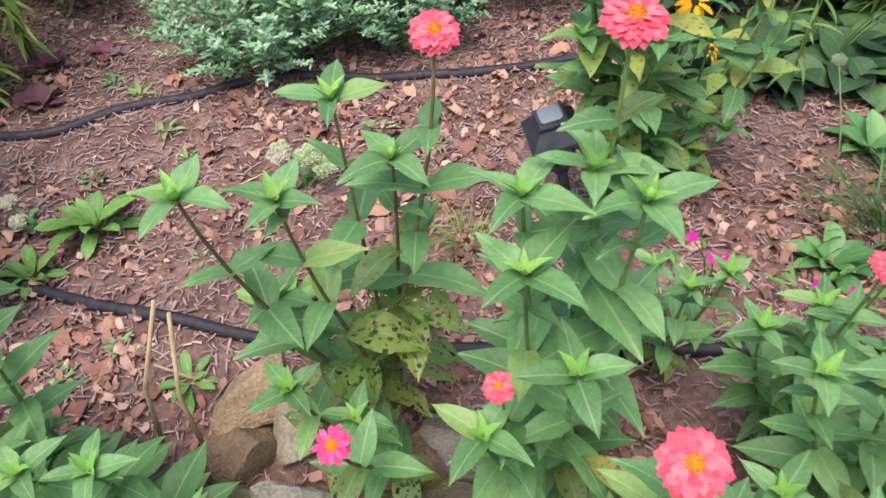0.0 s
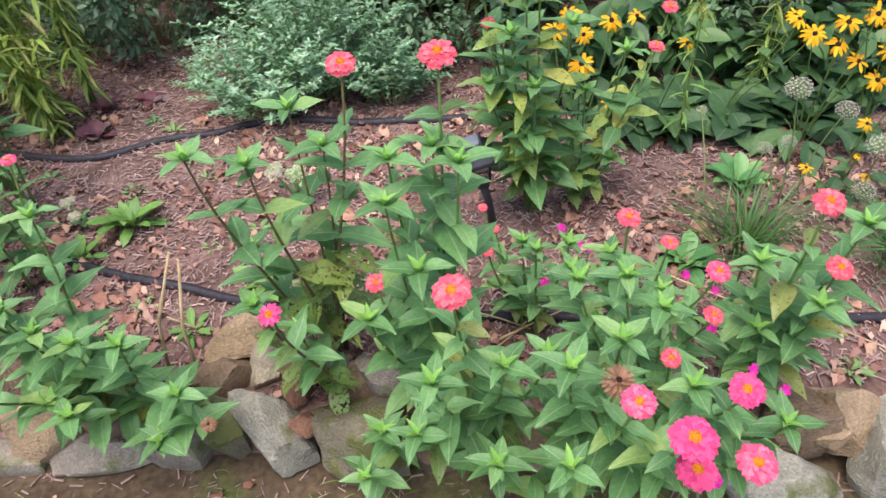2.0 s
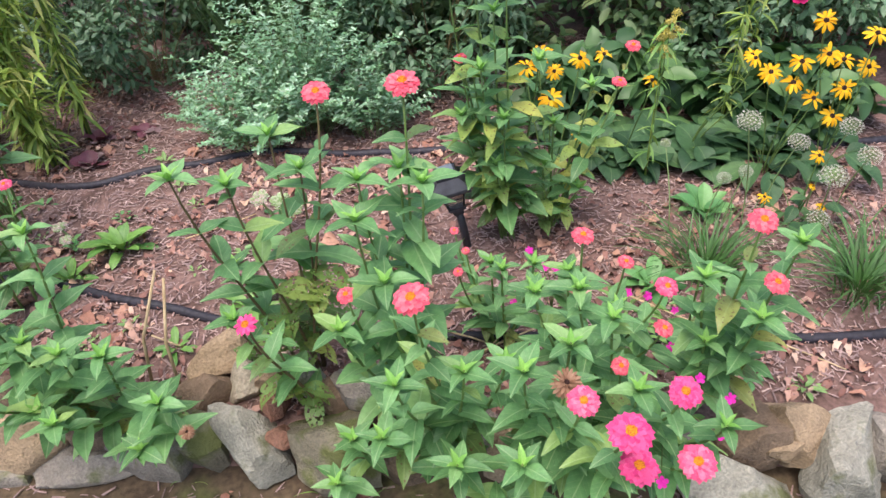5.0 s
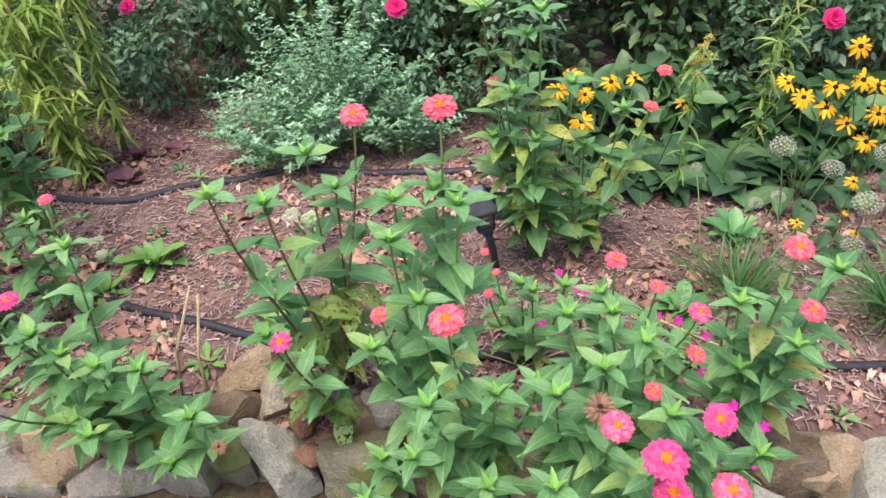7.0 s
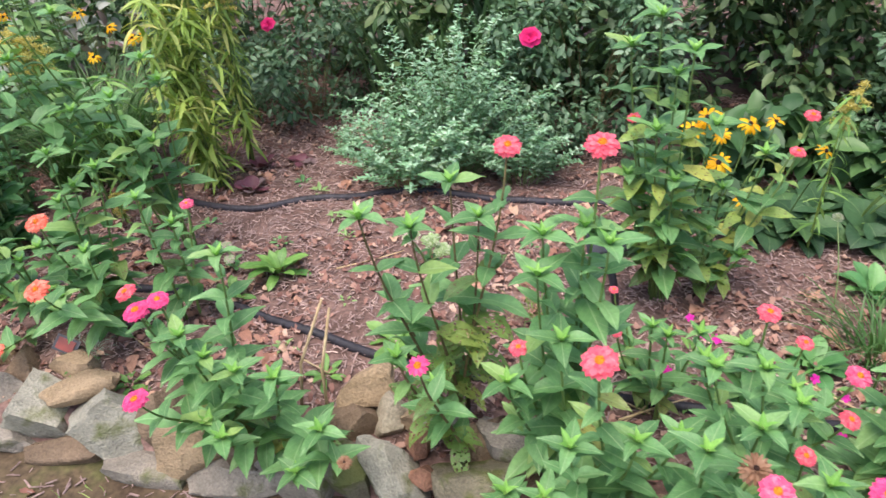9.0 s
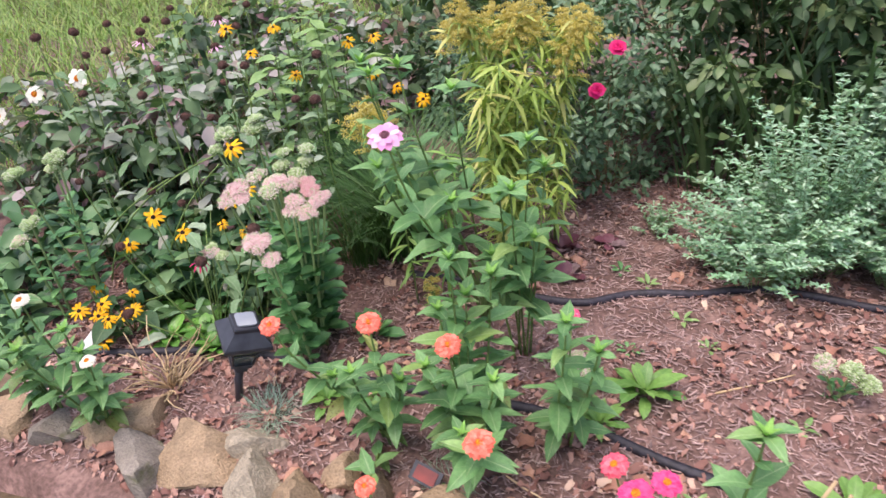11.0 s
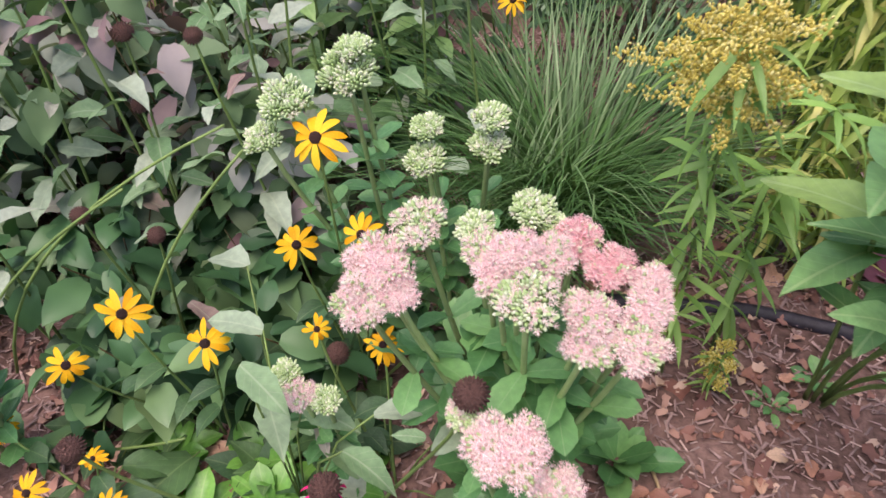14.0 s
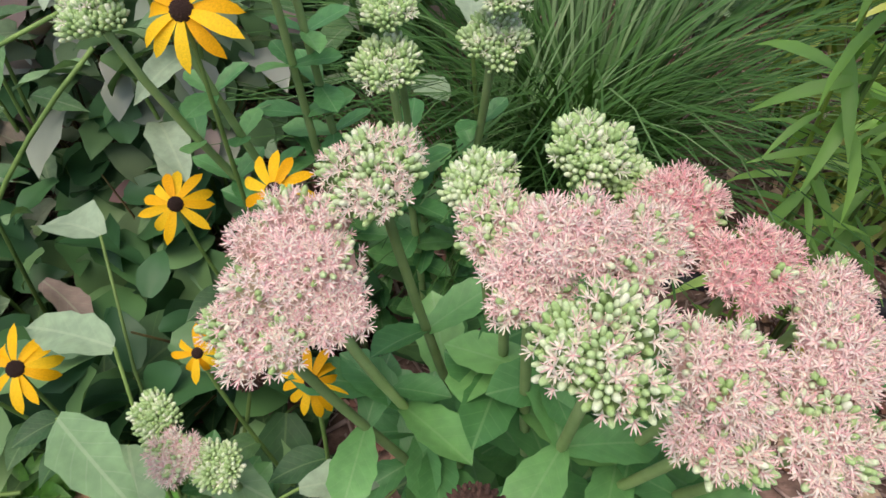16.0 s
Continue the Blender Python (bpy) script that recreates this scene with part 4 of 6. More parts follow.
def sedum(base, heads, label, leaf=0.075, dense=1.0):
    b = Vector((*base, gh(*base)))
    root = thing("sedum_plant", b, label, "sedum", "sedums")
    for x, y, z, r, tint in heads:
        t = Vector((x, y, z)) - b
        foot = Vector((t.x * 0.2 + rnd(-0.02, 0.02), t.y * 0.2 + rnd(-0.02, 0.02), -0.02))
        pts = bez(foot, foot + Vector((0, 0, t.z * 0.4)), t - Vector((t.x * 0.2, t.y * 0.2, t.z * 0.3)), t, 9)
        part("stem", tube(Geo(), pts, 0.005, 0.0035, 7).mesh("stem", M_stemp), root)
        n = Vector((t.x * 0.5, t.y * 0.4 - 0.25, 1))
        part("flower_head", sedum_head(tint, r), root, tilt_to(t, n, r, rnd(0, 6)), {"pink": "dusty pink head", "rose": "deeper rose head", "white": "white and green head", "green": "pale green budded head", "blush": "blush white head"}[tint])
        az = rnd(0, 3)
        steps = int(6 * dense * t.z / 0.5) + 2
        for i in range(steps):
            f = 0.12 + 0.74 * i / steps
            p = pts[int(f * 9)].lerp(pts[min(9, int(f * 9) + 1)], f * 9 - int(f * 9))
            for side in (0, 2.1, 4.2) if i % 2 else (0, 3.14):
                a = az + side + rnd(-0.3, 0.3)
                part("leaf", random.choice(L_sed), root, aim(p, (math.cos(a), math.sin(a), rnd(0.0, 0.6)), leaf * rnd(0.75, 1.15) * (1.1 - 0.5 * f), rnd(-0.3, 0.3)))
            az += 1.1
    return root


sedum((-1.68, 1.74), [(-1.830, 1.706, 0.560, 0.044, "pink"), (-1.844, 1.668, 0.548, 0.033, "blush"), (-1.810, 1.686, 0.55, 0.030, "pink"), (-1.785, 1.754, 0.590, 0.033, "white"), (-1.722, 1.752, 0.59, 0.021, "green"), (-1.659, 1.772, 0.60, 0.027, "green"), (-1.636, 1.765, 0.59, 0.018, "green"),
                      (-1.706, 1.708, 0.600, 0.025, "blush"), (-1.672, 1.690, 0.612, 0.029, "pink"), (-1.636, 1.692, 0.606, 0.026, "blush"), (-1.691, 1.672, 0.596, 0.026, "pink"), (-1.660, 1.620, 0.612, 0.035, "white"),
                      (-1.608, 1.735, 0.588, 0.028, "rose"), (-1.576, 1.695, 0.588, 0.028, "rose"), (-1.53, 1.685, 0.576, 0.024, "pink"), (-1.536, 1.650, 0.576, 0.027, "pink"), (-1.596, 1.635, 0.580, 0.031, "pink"),
                      (-1.598, 1.612, 0.562, 0.026, "blush"), (-1.549, 1.610, 0.562, 0.029, "blush")],
      "large sedum with dusty pink flower heads and fleshy leaves", 0.092, 0.55)
sedum((-1.66, 1.62), [(-1.674, 1.525, 0.50, 0.042, "pink"), (-1.626, 1.50, 0.465, 0.028, "blush"), (-1.722, 1.565, 0.49, 0.02, "white")], "sedum stems with a lower pink head", 0.08)
sedum((-1.94, 1.72), [(-1.989, 1.706, 0.345, 0.022, "green"), (-1.958, 1.671, 0.35, 0.022, "blush"), (-1.922, 1.666, 0.345, 0.022, "green")], "small sedum shoot with pale green heads", 0.055, 0.6)
sedum((-1.88, 2.02), [(-1.971, 1.90, 0.66, 0.034, "green"), (-1.903, 1.966, 0.655, 0.040, "green"), (-1.89, 1.975, 0.69, 0.024, "green"), (-2.003, 1.88, 0.615, 0.026, "green")], "sedum with pale green unopened heads", 0.065, 0.8)
sedum((-1.77, 2.0), [(-1.802, 1.955, 0.58, 0.024, "green"), (-1.803, 1.93, 0.545, 0.030, "green"), (-1.714, 1.955, 0.60, 0.026, "green"), (-1.72, 1.945, 0.56, 0.028, "green")], "sedum with pale green unopened heads beside grass", 0.065, 0.8)
sedum((-2.56, 1.74), [(-2.49, 1.7, 0.64, 0.040, "green"), (-2.53, 1.71, 0.60, 0.026, "green"), (-2.70, 1.7, 0.57, 0.036, "green")], "upright sedum with pale green heads", 0.07)
sedum((-2.68, 1.66), [(-2.64, 1.635, 0.418, 0.034, "green"), (-2.76, 1.66, 0.32, 0.034, "white")], "sedum with small pale heads", 0.065)
sedum((-0.10, 1.80), [(-0.06, 1.76, 0.10, 0.034, "green"), (-0.13, 1.77, 0.11, 0.032, "white"), (-0.02, 1.74, 0.08, 0.03, "green")], "low flopped sedum with creamy heads on the mulch", 0.04, 0.5)
sedum((-0.74, 1.70), [(-0.80, 1.72, 0.07, 0.022, "white"), (-0.76, 1.66, 0.06, 0.02, "white")], "low pale sedum sprig on the mulch", 0.04, 0.6)




# ---- shrubs and clumps with leaves too many to count ----
SM_V, SM_F = small_leaf()
BROAD_V, BROAD_F = blade(0.60, 0.42, 0.22, 0.7, 6, 4, 1.1, 0.3, wave=0.03, teeth=0.05)
MINT_V, MINT_F = small_leaf(0.42, 0.35, 0.3)
NARROW_V, NARROW_F = blade(0.135, 0.4, 0.3, 0.9, 4, 2, 1.0, 0.3)
STRAP_V, STRAP_F = blade(0.045, 0.4, 0.35, 0.45, 5, 2, 0.9, 0.6)
GRASS_V, GRASS_F = blade(0.025, 0.3, 0.3, 1.5, 6, 1, 0.9, 0.8)


def mat4(m):
    return np.array(m)


def wiry_shrub(name, at, size, stems, leaves, leaf, mats, label, category, spread=1.0, height=0.5, lobes=None, group="", twig=0.0016, droop=0.25, step=0.02):
    """Many thin stems from one crown, each set with pairs of small leaves."""
    b = Vector((*at, gh(*at)))
    root = thing(name, b, label, category, group)
    st, lm = Geo(), []
    for k in range(stems):
        a, q = rnd(0, 6.283), math.sqrt(rnd(0.02, 1))
        out = Vector((math.cos(a) * size[0] * q, math.sin(a) * size[1] * q, 0))
        h = height * (1 - 0.5 * q * q) * (rnd(0.5, 1.05) if random.random() < 0.82 else rnd(1.05, 1.45))
        foot = Vector((out.x * 0.25, out.y * 0.25, -0.01))
        tip = out + Vector((rnd(-0.04, 0.04), rnd(-0.04, 0.04), h))
        pts = bez(foot, foot + Vector((out.x * 0.2, out.y * 0.2, h * 0.6)), tip - Vector((out.x * 0.2, out.y * 0.2, -droop * h * 0.2)), tip, 7)
        tube(st, pts, twig, twig * 0.5, 3, 0, False)
        n = leaves
        for i in range(n):
            f = 0.25 + 0.75 * i / n
            p = pts[int(f * 7) if f < 1 else 7].lerp(pts[min(7, int(f * 7) + 1)], f * 7 - int(f * 7))
            az = i * 1.57 + k
            for side in (0, 3.14):
                d = Vector((math.cos(az + side), math.sin(az + side), rnd(0.0, 0.7)))
                lm.append(mat4(aim(p, d, leaf * rnd(0.6, 1.2) * (1.15 - 0.5 * f), rnd(-0.5, 0.5))))
    part("stemwork", st.mesh("stemwork", mats[0]), root, kind="stuff")
    part("foliage", Geo().many(MINT_V, MINT_F, lm).mesh("foliage", mats[1]), root, kind="stuff")
    return root


def leafy_mass(name, at, size, count, leaf, mat, label, category, group="", shell=0.55, clumps=26, stem=M_stemd, narrow=False, broad=False):
    """A dense bush: limbs from the crown, leaves in uneven clumps with gaps between them."""
    b = Vector((*at, gh(*at)))
    root = thing(name, b, label, category, group)
    st, lm = Geo(), []
    per = count // clumps
    for k in range(clumps):
        a, q, zz = rnd(0, 6.283), rnd(0.2, 1) ** 0.5, rnd(0.02, 1)
        wide = math.sin(math.pi * min(0.95, 0.22 + 0.62 * zz))
        c = Vector((math.cos(a) * size[0] * q * wide, math.sin(a) * size[1] * q * wide, size[2] * zz * 0.9))
        foot = Vector((c.x * 0.15, c.y * 0.15, -0.01))
        tube(st, bez(foot, Vector((c.x * 0.3, c.y * 0.3, c.z * 0.5)), Vector((c.x * 0.8, c.y * 0.8, c.z * 0.8)), c, 5), 0.003, 0.0015, 3, 0, False)
        r = rnd(0.6, 1.2) * min(size) * 0.42
        for i in range(per):
            v = Vector((random.gauss(0, 1), random.gauss(0, 1), random.gauss(0, 0.8)))
            v = v.normalized() * r * (rnd(shell, 1.0))
            p = c + v
            if p.z < 0.01:
                p.z = rnd(0.01, 0.06)
            d = Vector((v.x + rnd(-r, r), v.y + rnd(-r, r), v.z * 0.4 + rnd(-r, 0.5 * r)))
            lm.append(mat4(aim(p, d, leaf * rnd(0.6, 1.25), rnd(-0.7, 0.7))))
    part("branchwork", st.mesh("branchwork", stem), root, kind="stuff")
    v, f = (NARROW_V, NARROW_F) if narrow else (BROAD_V, BROAD_F) if broad else (SM_V, SM_F)
    part("foliage", Geo().many(v, f, lm).mesh("foliage", mat), root, kind="stuff")
    return root


BLADE = {}
STRAP = Geo().add(STRAP_V, STRAP_F).mesh("blade", M_hedge)


def grass_clump(name, at, r, count, length, mat, label, group="grass clumps", up=2.0, w=1.0, single=0):
    b = Vector((*at, gh(*at)))
    root = thing(name, b, label, "grass", group)
    lm = []
    for k in range(count):
        a, q = rnd(0, 6.283), rnd(0, 1)
        p = Vector((math.cos(a) * r * q * 0.5, math.sin(a) * r * q * 0.5, -0.01))
        d = Vector((math.cos(a) * rnd(0.1, 1) + rnd(-0.2, 0.2), math.sin(a) * rnd(0.1, 1) + rnd(-0.2, 0.2), up * rnd(0.5, 1.2)))
        s = length * rnd(0.5, 1.15)
        m = aim(p, d, (s * w, s, s), rnd(-0.8, 0.8))
        if k < single:
            if mat.name not in BLADE:
                BLADE[mat.name] = Geo().add(GRASS_V, GRASS_F).mesh("blade", mat)
            part("blade", BLADE[mat.name], root, m)
        else:
            lm.append(mat4(m))
    if lm:
        part("tuft", Geo().many(GRASS_V, GRASS_F, lm).mesh("tuft", mat), root, kind="stuff")
    return root


# grey-green catmint in the middle of the bed
wiry_shrub("catmint_shrub", (-0.10, 2.46), (0.47, 0.36), 180, 17, 0.035, (M_stemp, M_mint), "grey-green catmint shrub with tiny leaves", "shrub", height=0.53, group="small-leaved shrubs")
wiry_shrub("catmint_shrub", (-0.26, 2.32), (0.34, 0.26), 95, 15, 0.034, (M_stemp, M_mint), "grey-green catmint spilling over the hose", "shrub", height=0.30, group="small-leaved shrubs")
wiry_shrub("catmint_shrub", (0.20, 2.38), (0.28, 0.20), 60, 15, 0.034, (M_stemp, M_mint), "grey-green catmint with thin browning edges", "shrub", height=0.30, group="small-leaved shrubs")
wiry_shrub("catmint_sprig", (-0.62, 2.62), (0.12, 0.10), 22, 9, 0.024, (M_stemp, M_mint), "small grey-green sprig by the catmint", "shrub", height=0.16, group="small-leaved shrubs")


def arching(name, at, stems, reach, height, label, lean=(0, 0), leaf=0.095, mat=M_straw, bloom=None, step=0.022, fluff=1.0):
    """Tall thin stems with narrow leaves that hang from them; some end in plumes."""
    b = Vector((*at, gh(*at)))
    root = thing(name, b, label, "goldenrod", "goldenrods")
    lm, bm = [], []
    for k in range(stems):
        a = rnd(0, 6.283)
        h = height * (rnd(0.90, 1.06) if bloom else rnd(0.7, 1.1))
        tip = Vector((math.cos(a) * reach * rnd(0.3, 1) + lean[0], math.sin(a) * reach * rnd(0.3, 1) + lean[1], h))
        pts = bez(Vector((tip.x * 0.1, tip.y * 0.1, -0.01)), Vector((tip.x * 0.2, tip.y * 0.2, h * 0.6)), Vector((tip.x * 0.6, tip.y * 0.6, h * 1.1)), tip, 9)
        part("stem", tube(Geo(), pts, 0.0026, 0.0013, 5).mesh("stem", M_stem if k % 3 else M_straw), root)
        n = int(h / step)
        for i in range(n):
            f = 0.1 + 0.9 * i / n
            p = pts[min(8, int(f * 9))].lerp(pts[min(9, int(f * 9) + 1)], f * 9 - int(f * 9))
            az = i * 2.4 + k
            lm.append(mat4(aim(p, (math.cos(az), math.sin(az), rnd(-0.9, 0.35)), leaf * rnd(0.6, 1.2), rnd(-0.5, 0.5))))
        if bloom:
            vs, fs = dome(0.5, 0.8, 5, 3, True)
            for j in range(int(13 * fluff)):
                f = j / (13 * fluff)
                az, r = j * 2.4 + k, 0.085 * fluff * (1 - 0.75 * f) * rnd(0.7, 1.2)
                root_p = tip + Vector((0, 0, -0.05 + 0.11 * f))
                d = Vector((math.cos(az), math.sin(az), rnd(0.15, 0.6)))
                for i in range(85):
                    u = rnd(0.12, 1)
                    p = root_p + d * r * u + Vector((rnd(-1, 1), rnd(-1, 1), rnd(-0.4, 1.2) - 1.6 * u * u)) * 0.009
                    bm.append(mat4(tilt_to(p, (rnd(-0.6, 0.6), rnd(-0.6, 0.6), 1), rnd(0.0018, 0.0042))))
    part("foliage", Geo().many(NARROW_V, NARROW_F, lm).mesh("foliage", mat), root, kind="stuff")
    if bm:
        part("plume", Geo().many(vs, fs, bm).mesh("plume", bloom), root, kind="stuff", label="dull yellow flower plumes")
    return root


arching("goldenrod_plant", (-1.16, 2.32), 26, 0.20, 0.76, "yellow-green goldenrod with drooping narrow leaves", (0.06, -0.04), leaf=0.11, step=0.027)
arching("goldenrod_plant", (-1.22, 2.50), 12, 0.18, 0.88, "goldenrod with pale yellow plumes", (0, -0.04), bloom=M_gold, leaf=0.11)
arching("goldenrod_plant", (-1.00, 2.46), 9, 0.14, 0.84, "goldenrod with fading plumes near the roses", (0.02, -0.06), bloom=M_gold, leaf=0.11)
arching("goldenrod_plant", (-1.40, 2.00), 3, 0.05, 0.72, "goldenrod with ochre plumes beside dark grass", (-0.05, -0.10), bloom=M_gold, leaf=0.09, mat=M_gleaf, fluff=1.35)
arching("goldenrod_plant", (-1.30, 2.06), 3, 0.09, 0.56, "fresh green goldenrod beside the ochre plumes", (0.02, -0.08), leaf=0.11, mat=M_gleaf)
arching("goldenrod_plant", (-1.33, 1.95), 4, 0.03, 0.12, "tiny goldenrod sprig with a pale yellow tip", (0, -0.01), leaf=0.045, mat=M_gleaf, step=0.012, bloom=M_gold, fluff=0.25)
arching("goldenrod_plant", (1.20, 1.94), 2, 0.04, 0.58, "single pale goldenrod stem with a yellow plume", (0, -0.06), bloom=M_gold, leaf=0.08, mat=M_gleaf, fluff=0.5)
arching("goldenrod_plant", (1.55, 2.24), 4, 0.16, 0.74, "leaning dry-leaved goldenrod behind yellow blooms", (0, -0.1), leaf=0.09)
arching("goldenrod_plant", (-1.06, 2.26), 14, 0.22, 0.46, "low arching straw-coloured goldenrod stems", (0.04, -0.02), leaf=0.11)

# roses and the dark planting behind
ROSES = "rose bushes"
rb = leafy_mass("rose_bush", (-0.86, 2.98), (0.36, 0.30, 0.85), 2600, 0.042, M_rose, "dark green rose bush with magenta blooms", "rose bush", ROSES)
for p in ((-0.859, 2.597, 0.588), (-0.797, 2.678, 0.722)):
    flower(rb, Vector(p) - rb.matrix_basis.translation, "rose", 0.034, (0, -0.7, 0.8), "magenta bloom")
rb = leafy_mass("rose_bush", (0.46, 2.78), (0.46, 0.34, 0.78), 3600, 0.042, M_rose, "dark green rose bush with one magenta bloom", "rose bush", ROSES)
flower(rb, Vector((0.24, 2.269, 0.637)) - rb.matrix_basis.translation, "rose", 0.040, (0, -0.8, 0.6), "magenta bloom")
part("stem", tube(Geo(), [Vector((-0.1, -0.2, 0.4)), Vector((-0.18, -0.4, 0.58)), Vector((-0.22, -0.511, 0.63))], 0.002, 0.0015, 5).mesh("stem", M_stem), rb)
rb = leafy_mass("rose_bush", (1.85, 2.55), (0.36, 0.28, 0.72), 2400, 0.045, M_rose, "dark rose bush behind the black-eyed Susans", "rose bush", ROSES)
flower(rb, Vector((1.77, 2.3, 0.51)) - rb.matrix_basis.translation, "rose", 0.042, (0, -0.8, 0.6), "magenta bloom")
leafy_mass("rose_bush", (-1.32, 3.02), (0.30, 0.26, 0.84), 1800, 0.042, M_rose, "dark rose bush behind goldenrod", "rose bush", ROSES)
for x, y, h, c in ((-0.15, 3.25, 1.1, 3000), (0.75, 3.35, 1.2, 3200), (1.5, 3.2, 1.1, 3000), (2.3, 2.9, 1.1, 2600), (-0.6, 3.7, 1.4, 2600), (0.3, 3.9, 1.5, 2600), (1.3, 3.95, 1.5, 2600), (2.4, 3.7, 1.5, 2400), (-1.5, 3.75, 1.2, 2400)):
    leafy_mass("background_shrub", (x, y), (0.55, 0.42, h), c, 0.075, M_hedge, "dark green leafy shrub at the back of the bed", "shrub", "background shrubs", clumps=34)
for x, y in ((1.0, 2.4), (1.3, 2.5), (1.6, 2.45), (1.75, 2.25), (1.9, 2.3)):
    leafy_mass("dark_perennial", (x, y), (0.20, 0.18, 0.30), 200, 0.115, M_dark2, "broad dark green foliage plant", "perennial", "dark foliage plants", clumps=9, broad=True)

# grasses
grass_clump("grass_clump", (1.26, 1.42), 0.16, 150, 0.26, M_grass, "clump of arching green allium leaves", single=150)
grass_clump("grass_clump", (1.66, 1.30), 0.16, 150, 0.28, M_grass, "clump of dark green grassy leaves", single=150)
grass_clump("grass_clump", (-1.58, 2.36), 0.26, 1000, 0.62, M_grass, "tall fountain of fine dark green grass", up=5.2, w=0.36, single=260)
grass_clump("grass_clump", (-1.72, 2.22), 0.16, 300, 0.48, M_grass, "fine dark green grass behind sedum", up=4.2, w=0.36, single=140)
for x, y in ((-0.42, 3.0), (-0.12, 2.96), (0.12, 3.02)):
    b0 = Vector((x, y, gh(x, y)))
    root = thing("tall_grass", b0, "dark upright strap leaves behind the catmint", "grass", "tall dark grasses")
    for k in range(22):
        a = rnd(0, 6.283)
        part("blade", STRAP, root, aim((math.cos(a) * rnd(0, 0.16), math.sin(a) * rnd(0, 0.1), -0.01), (math.cos(a) * 0.2, math.sin(a) * 0.2, 1), rnd(0.45, 0.85), rnd(-0.8, 0.8)))
grass_clump("grass_tuft", (0.30, 1.52), 0.08, 60, 0.12, M_lawn, "small tuft of bright grass in the mulch", "grass tufts")
grass_clump("dianthus_tuft", (-1.66, 1.36), 0.12, 220, 0.10, M_silver, "silvery fine-leaved dianthus tuft", "silver tufts", up=1.2, w=0.9)
grass_clump("dianthus_tuft", (-1.06, 1.24), 0.10, 140, 0.08, M_silver, "silvery fine-leaved dianthus tuft by the plant tag", "silver tufts", up=1.0, w=0.9)


# ---- coneflowers gone to seed ----
def seed_cone():
    g = Geo()
    g.add(*dome(1.0, 0.85, 12, 7, True))
    vs, fs = dome(0.09, 0.22, 4, 2)
    ms = []
    for k in range(130):
        z = 1 - 1.7 * k / 130
        a = k * 2.4
        q = math.sqrt(max(0, 1 - z * z))
        n = Vector((q * math.cos(a), q * math.sin(a), z))
        ms.append(mat4(tilt_to((n.x, n.y, n.z * 0.85), n, 1.0)))
    return g.many(vs, fs, ms).mesh("seed_head", M_cone)


CONE = seed_cone()
RAYS_HOT = rosette_petals([(8, 1.9, -35, 0.6)], 0.16).mesh("petals", M_rosep)
RAYS = rosette_petals([(10, 2.3, -15, 0.7)], 0.22).mesh("petals", M_palepink)


def coneflower(base, cones, label, leaves=16, leaf=0.085, rays=(), ray_mesh=None):
    b = Vector((*base, gh(*base)))
    root = thing("coneflower_plant", b, label, "coneflower", "coneflowers gone to seed")
    for i, c in enumerate(cones):
        t = Vector(c) - b
        pts = bez(Vector((t.x * 0.15, t.y * 0.15, -0.02)), Vector((t.x * 0.3, t.y * 0.3, t.z * 0.45)), Vector((t.x * 0.9, t.y * 0.9, t.z * 0.7)), t, 9)
        part("stem", tube(Geo(), pts, 0.0035, 0.0022, 6).mesh("stem", M_stem), root)
        h = part("seed_head", CONE, root, tilt_to(t, (rnd(-0.3, 0.3), rnd(-0.3, 0.2), 1), rnd(0.014, 0.018)))
        if i in rays:
            part("petals", ray_mesh or RAYS, h, None, "withered drooping petals")
        for k in range(leaves):
            f = 0.15 + 0.75 * k / leaves
            p = pts[int(f * 9)].lerp(pts[min(9, int(f * 9) + 1)], f * 9 - int(f * 9))
            a = k * 2.4 + i
            d = Vector((math.cos(a), math.sin(a), rnd(-0.2, 0.6)))
            q = p + d.normalized() * rnd(0.01, 0.05)
            part("leaf", random.choice(L_cone), root, aim(q, d, leaf * rnd(0.6, 1.3) * (1.2 - 0.5 * f), rnd(-0.5, 0.5)))
    return root


coneflower((-1.95, 1.62), [(-1.715, 1.575, 0.522)], "coneflower with a brown seed head leaning over sedum", 5, 0.08)
coneflower((-1.98, 1.60), [(-1.87, 1.5, 0.44), (-2.17, 1.52, 0.45), (-2.22, 1.50, 0.20)], "low coneflower with grey-green leaves and seed heads", 3, 0.085, (0,), RAYS_HOT)
low = coneflower((-2.02, 1.66), [(-1.94, 1.78, 0.30)], "coneflower shoot with large grey-green toothed leaves", 3, 0.09)
for p, d, s in (((-2.02, 1.66, 0.43), (0.9, -0.7, 0.1), 0.10), ((-2.03, 1.70, 0.30), (0.6, -1.0, 0.2), 0.11), ((-1.98, 1.70, 0.28), (1, -0.4, 0.2), 0.10), ((-2.08, 1.86, 0.40), (-1.0, 0.5, -0.1), 0.13), ((-2.02, 1.74, 0.40), (-0.9, 0.2, 0.1), 0.10), ((-1.90, 1.62, 0.30), (1.0, -0.5, 0.1), 0.10), ((-1.86, 1.66, 0.33), (0.8, 0.2, 0.1), 0.08)):
    q = Vector(p) - low.matrix_basis.translation
    part("leaf_stalk", tube(Geo(), [Vector((0, 0, -0.01)), q * 0.6 + Vector((0, 0, 0.05)), q], 0.002, 0.0015, 5).mesh("leaf_stalk", M_stem), low)
    part("leaf", random.choice(L_cone), low, aim(q, d, s, rnd(-0.2, 0.2)))
coneflower((-1.72, 2.16), [(-1.76, 2.15, 0.70)], "coneflower with a drooping grey leaf", 3, 0.10)
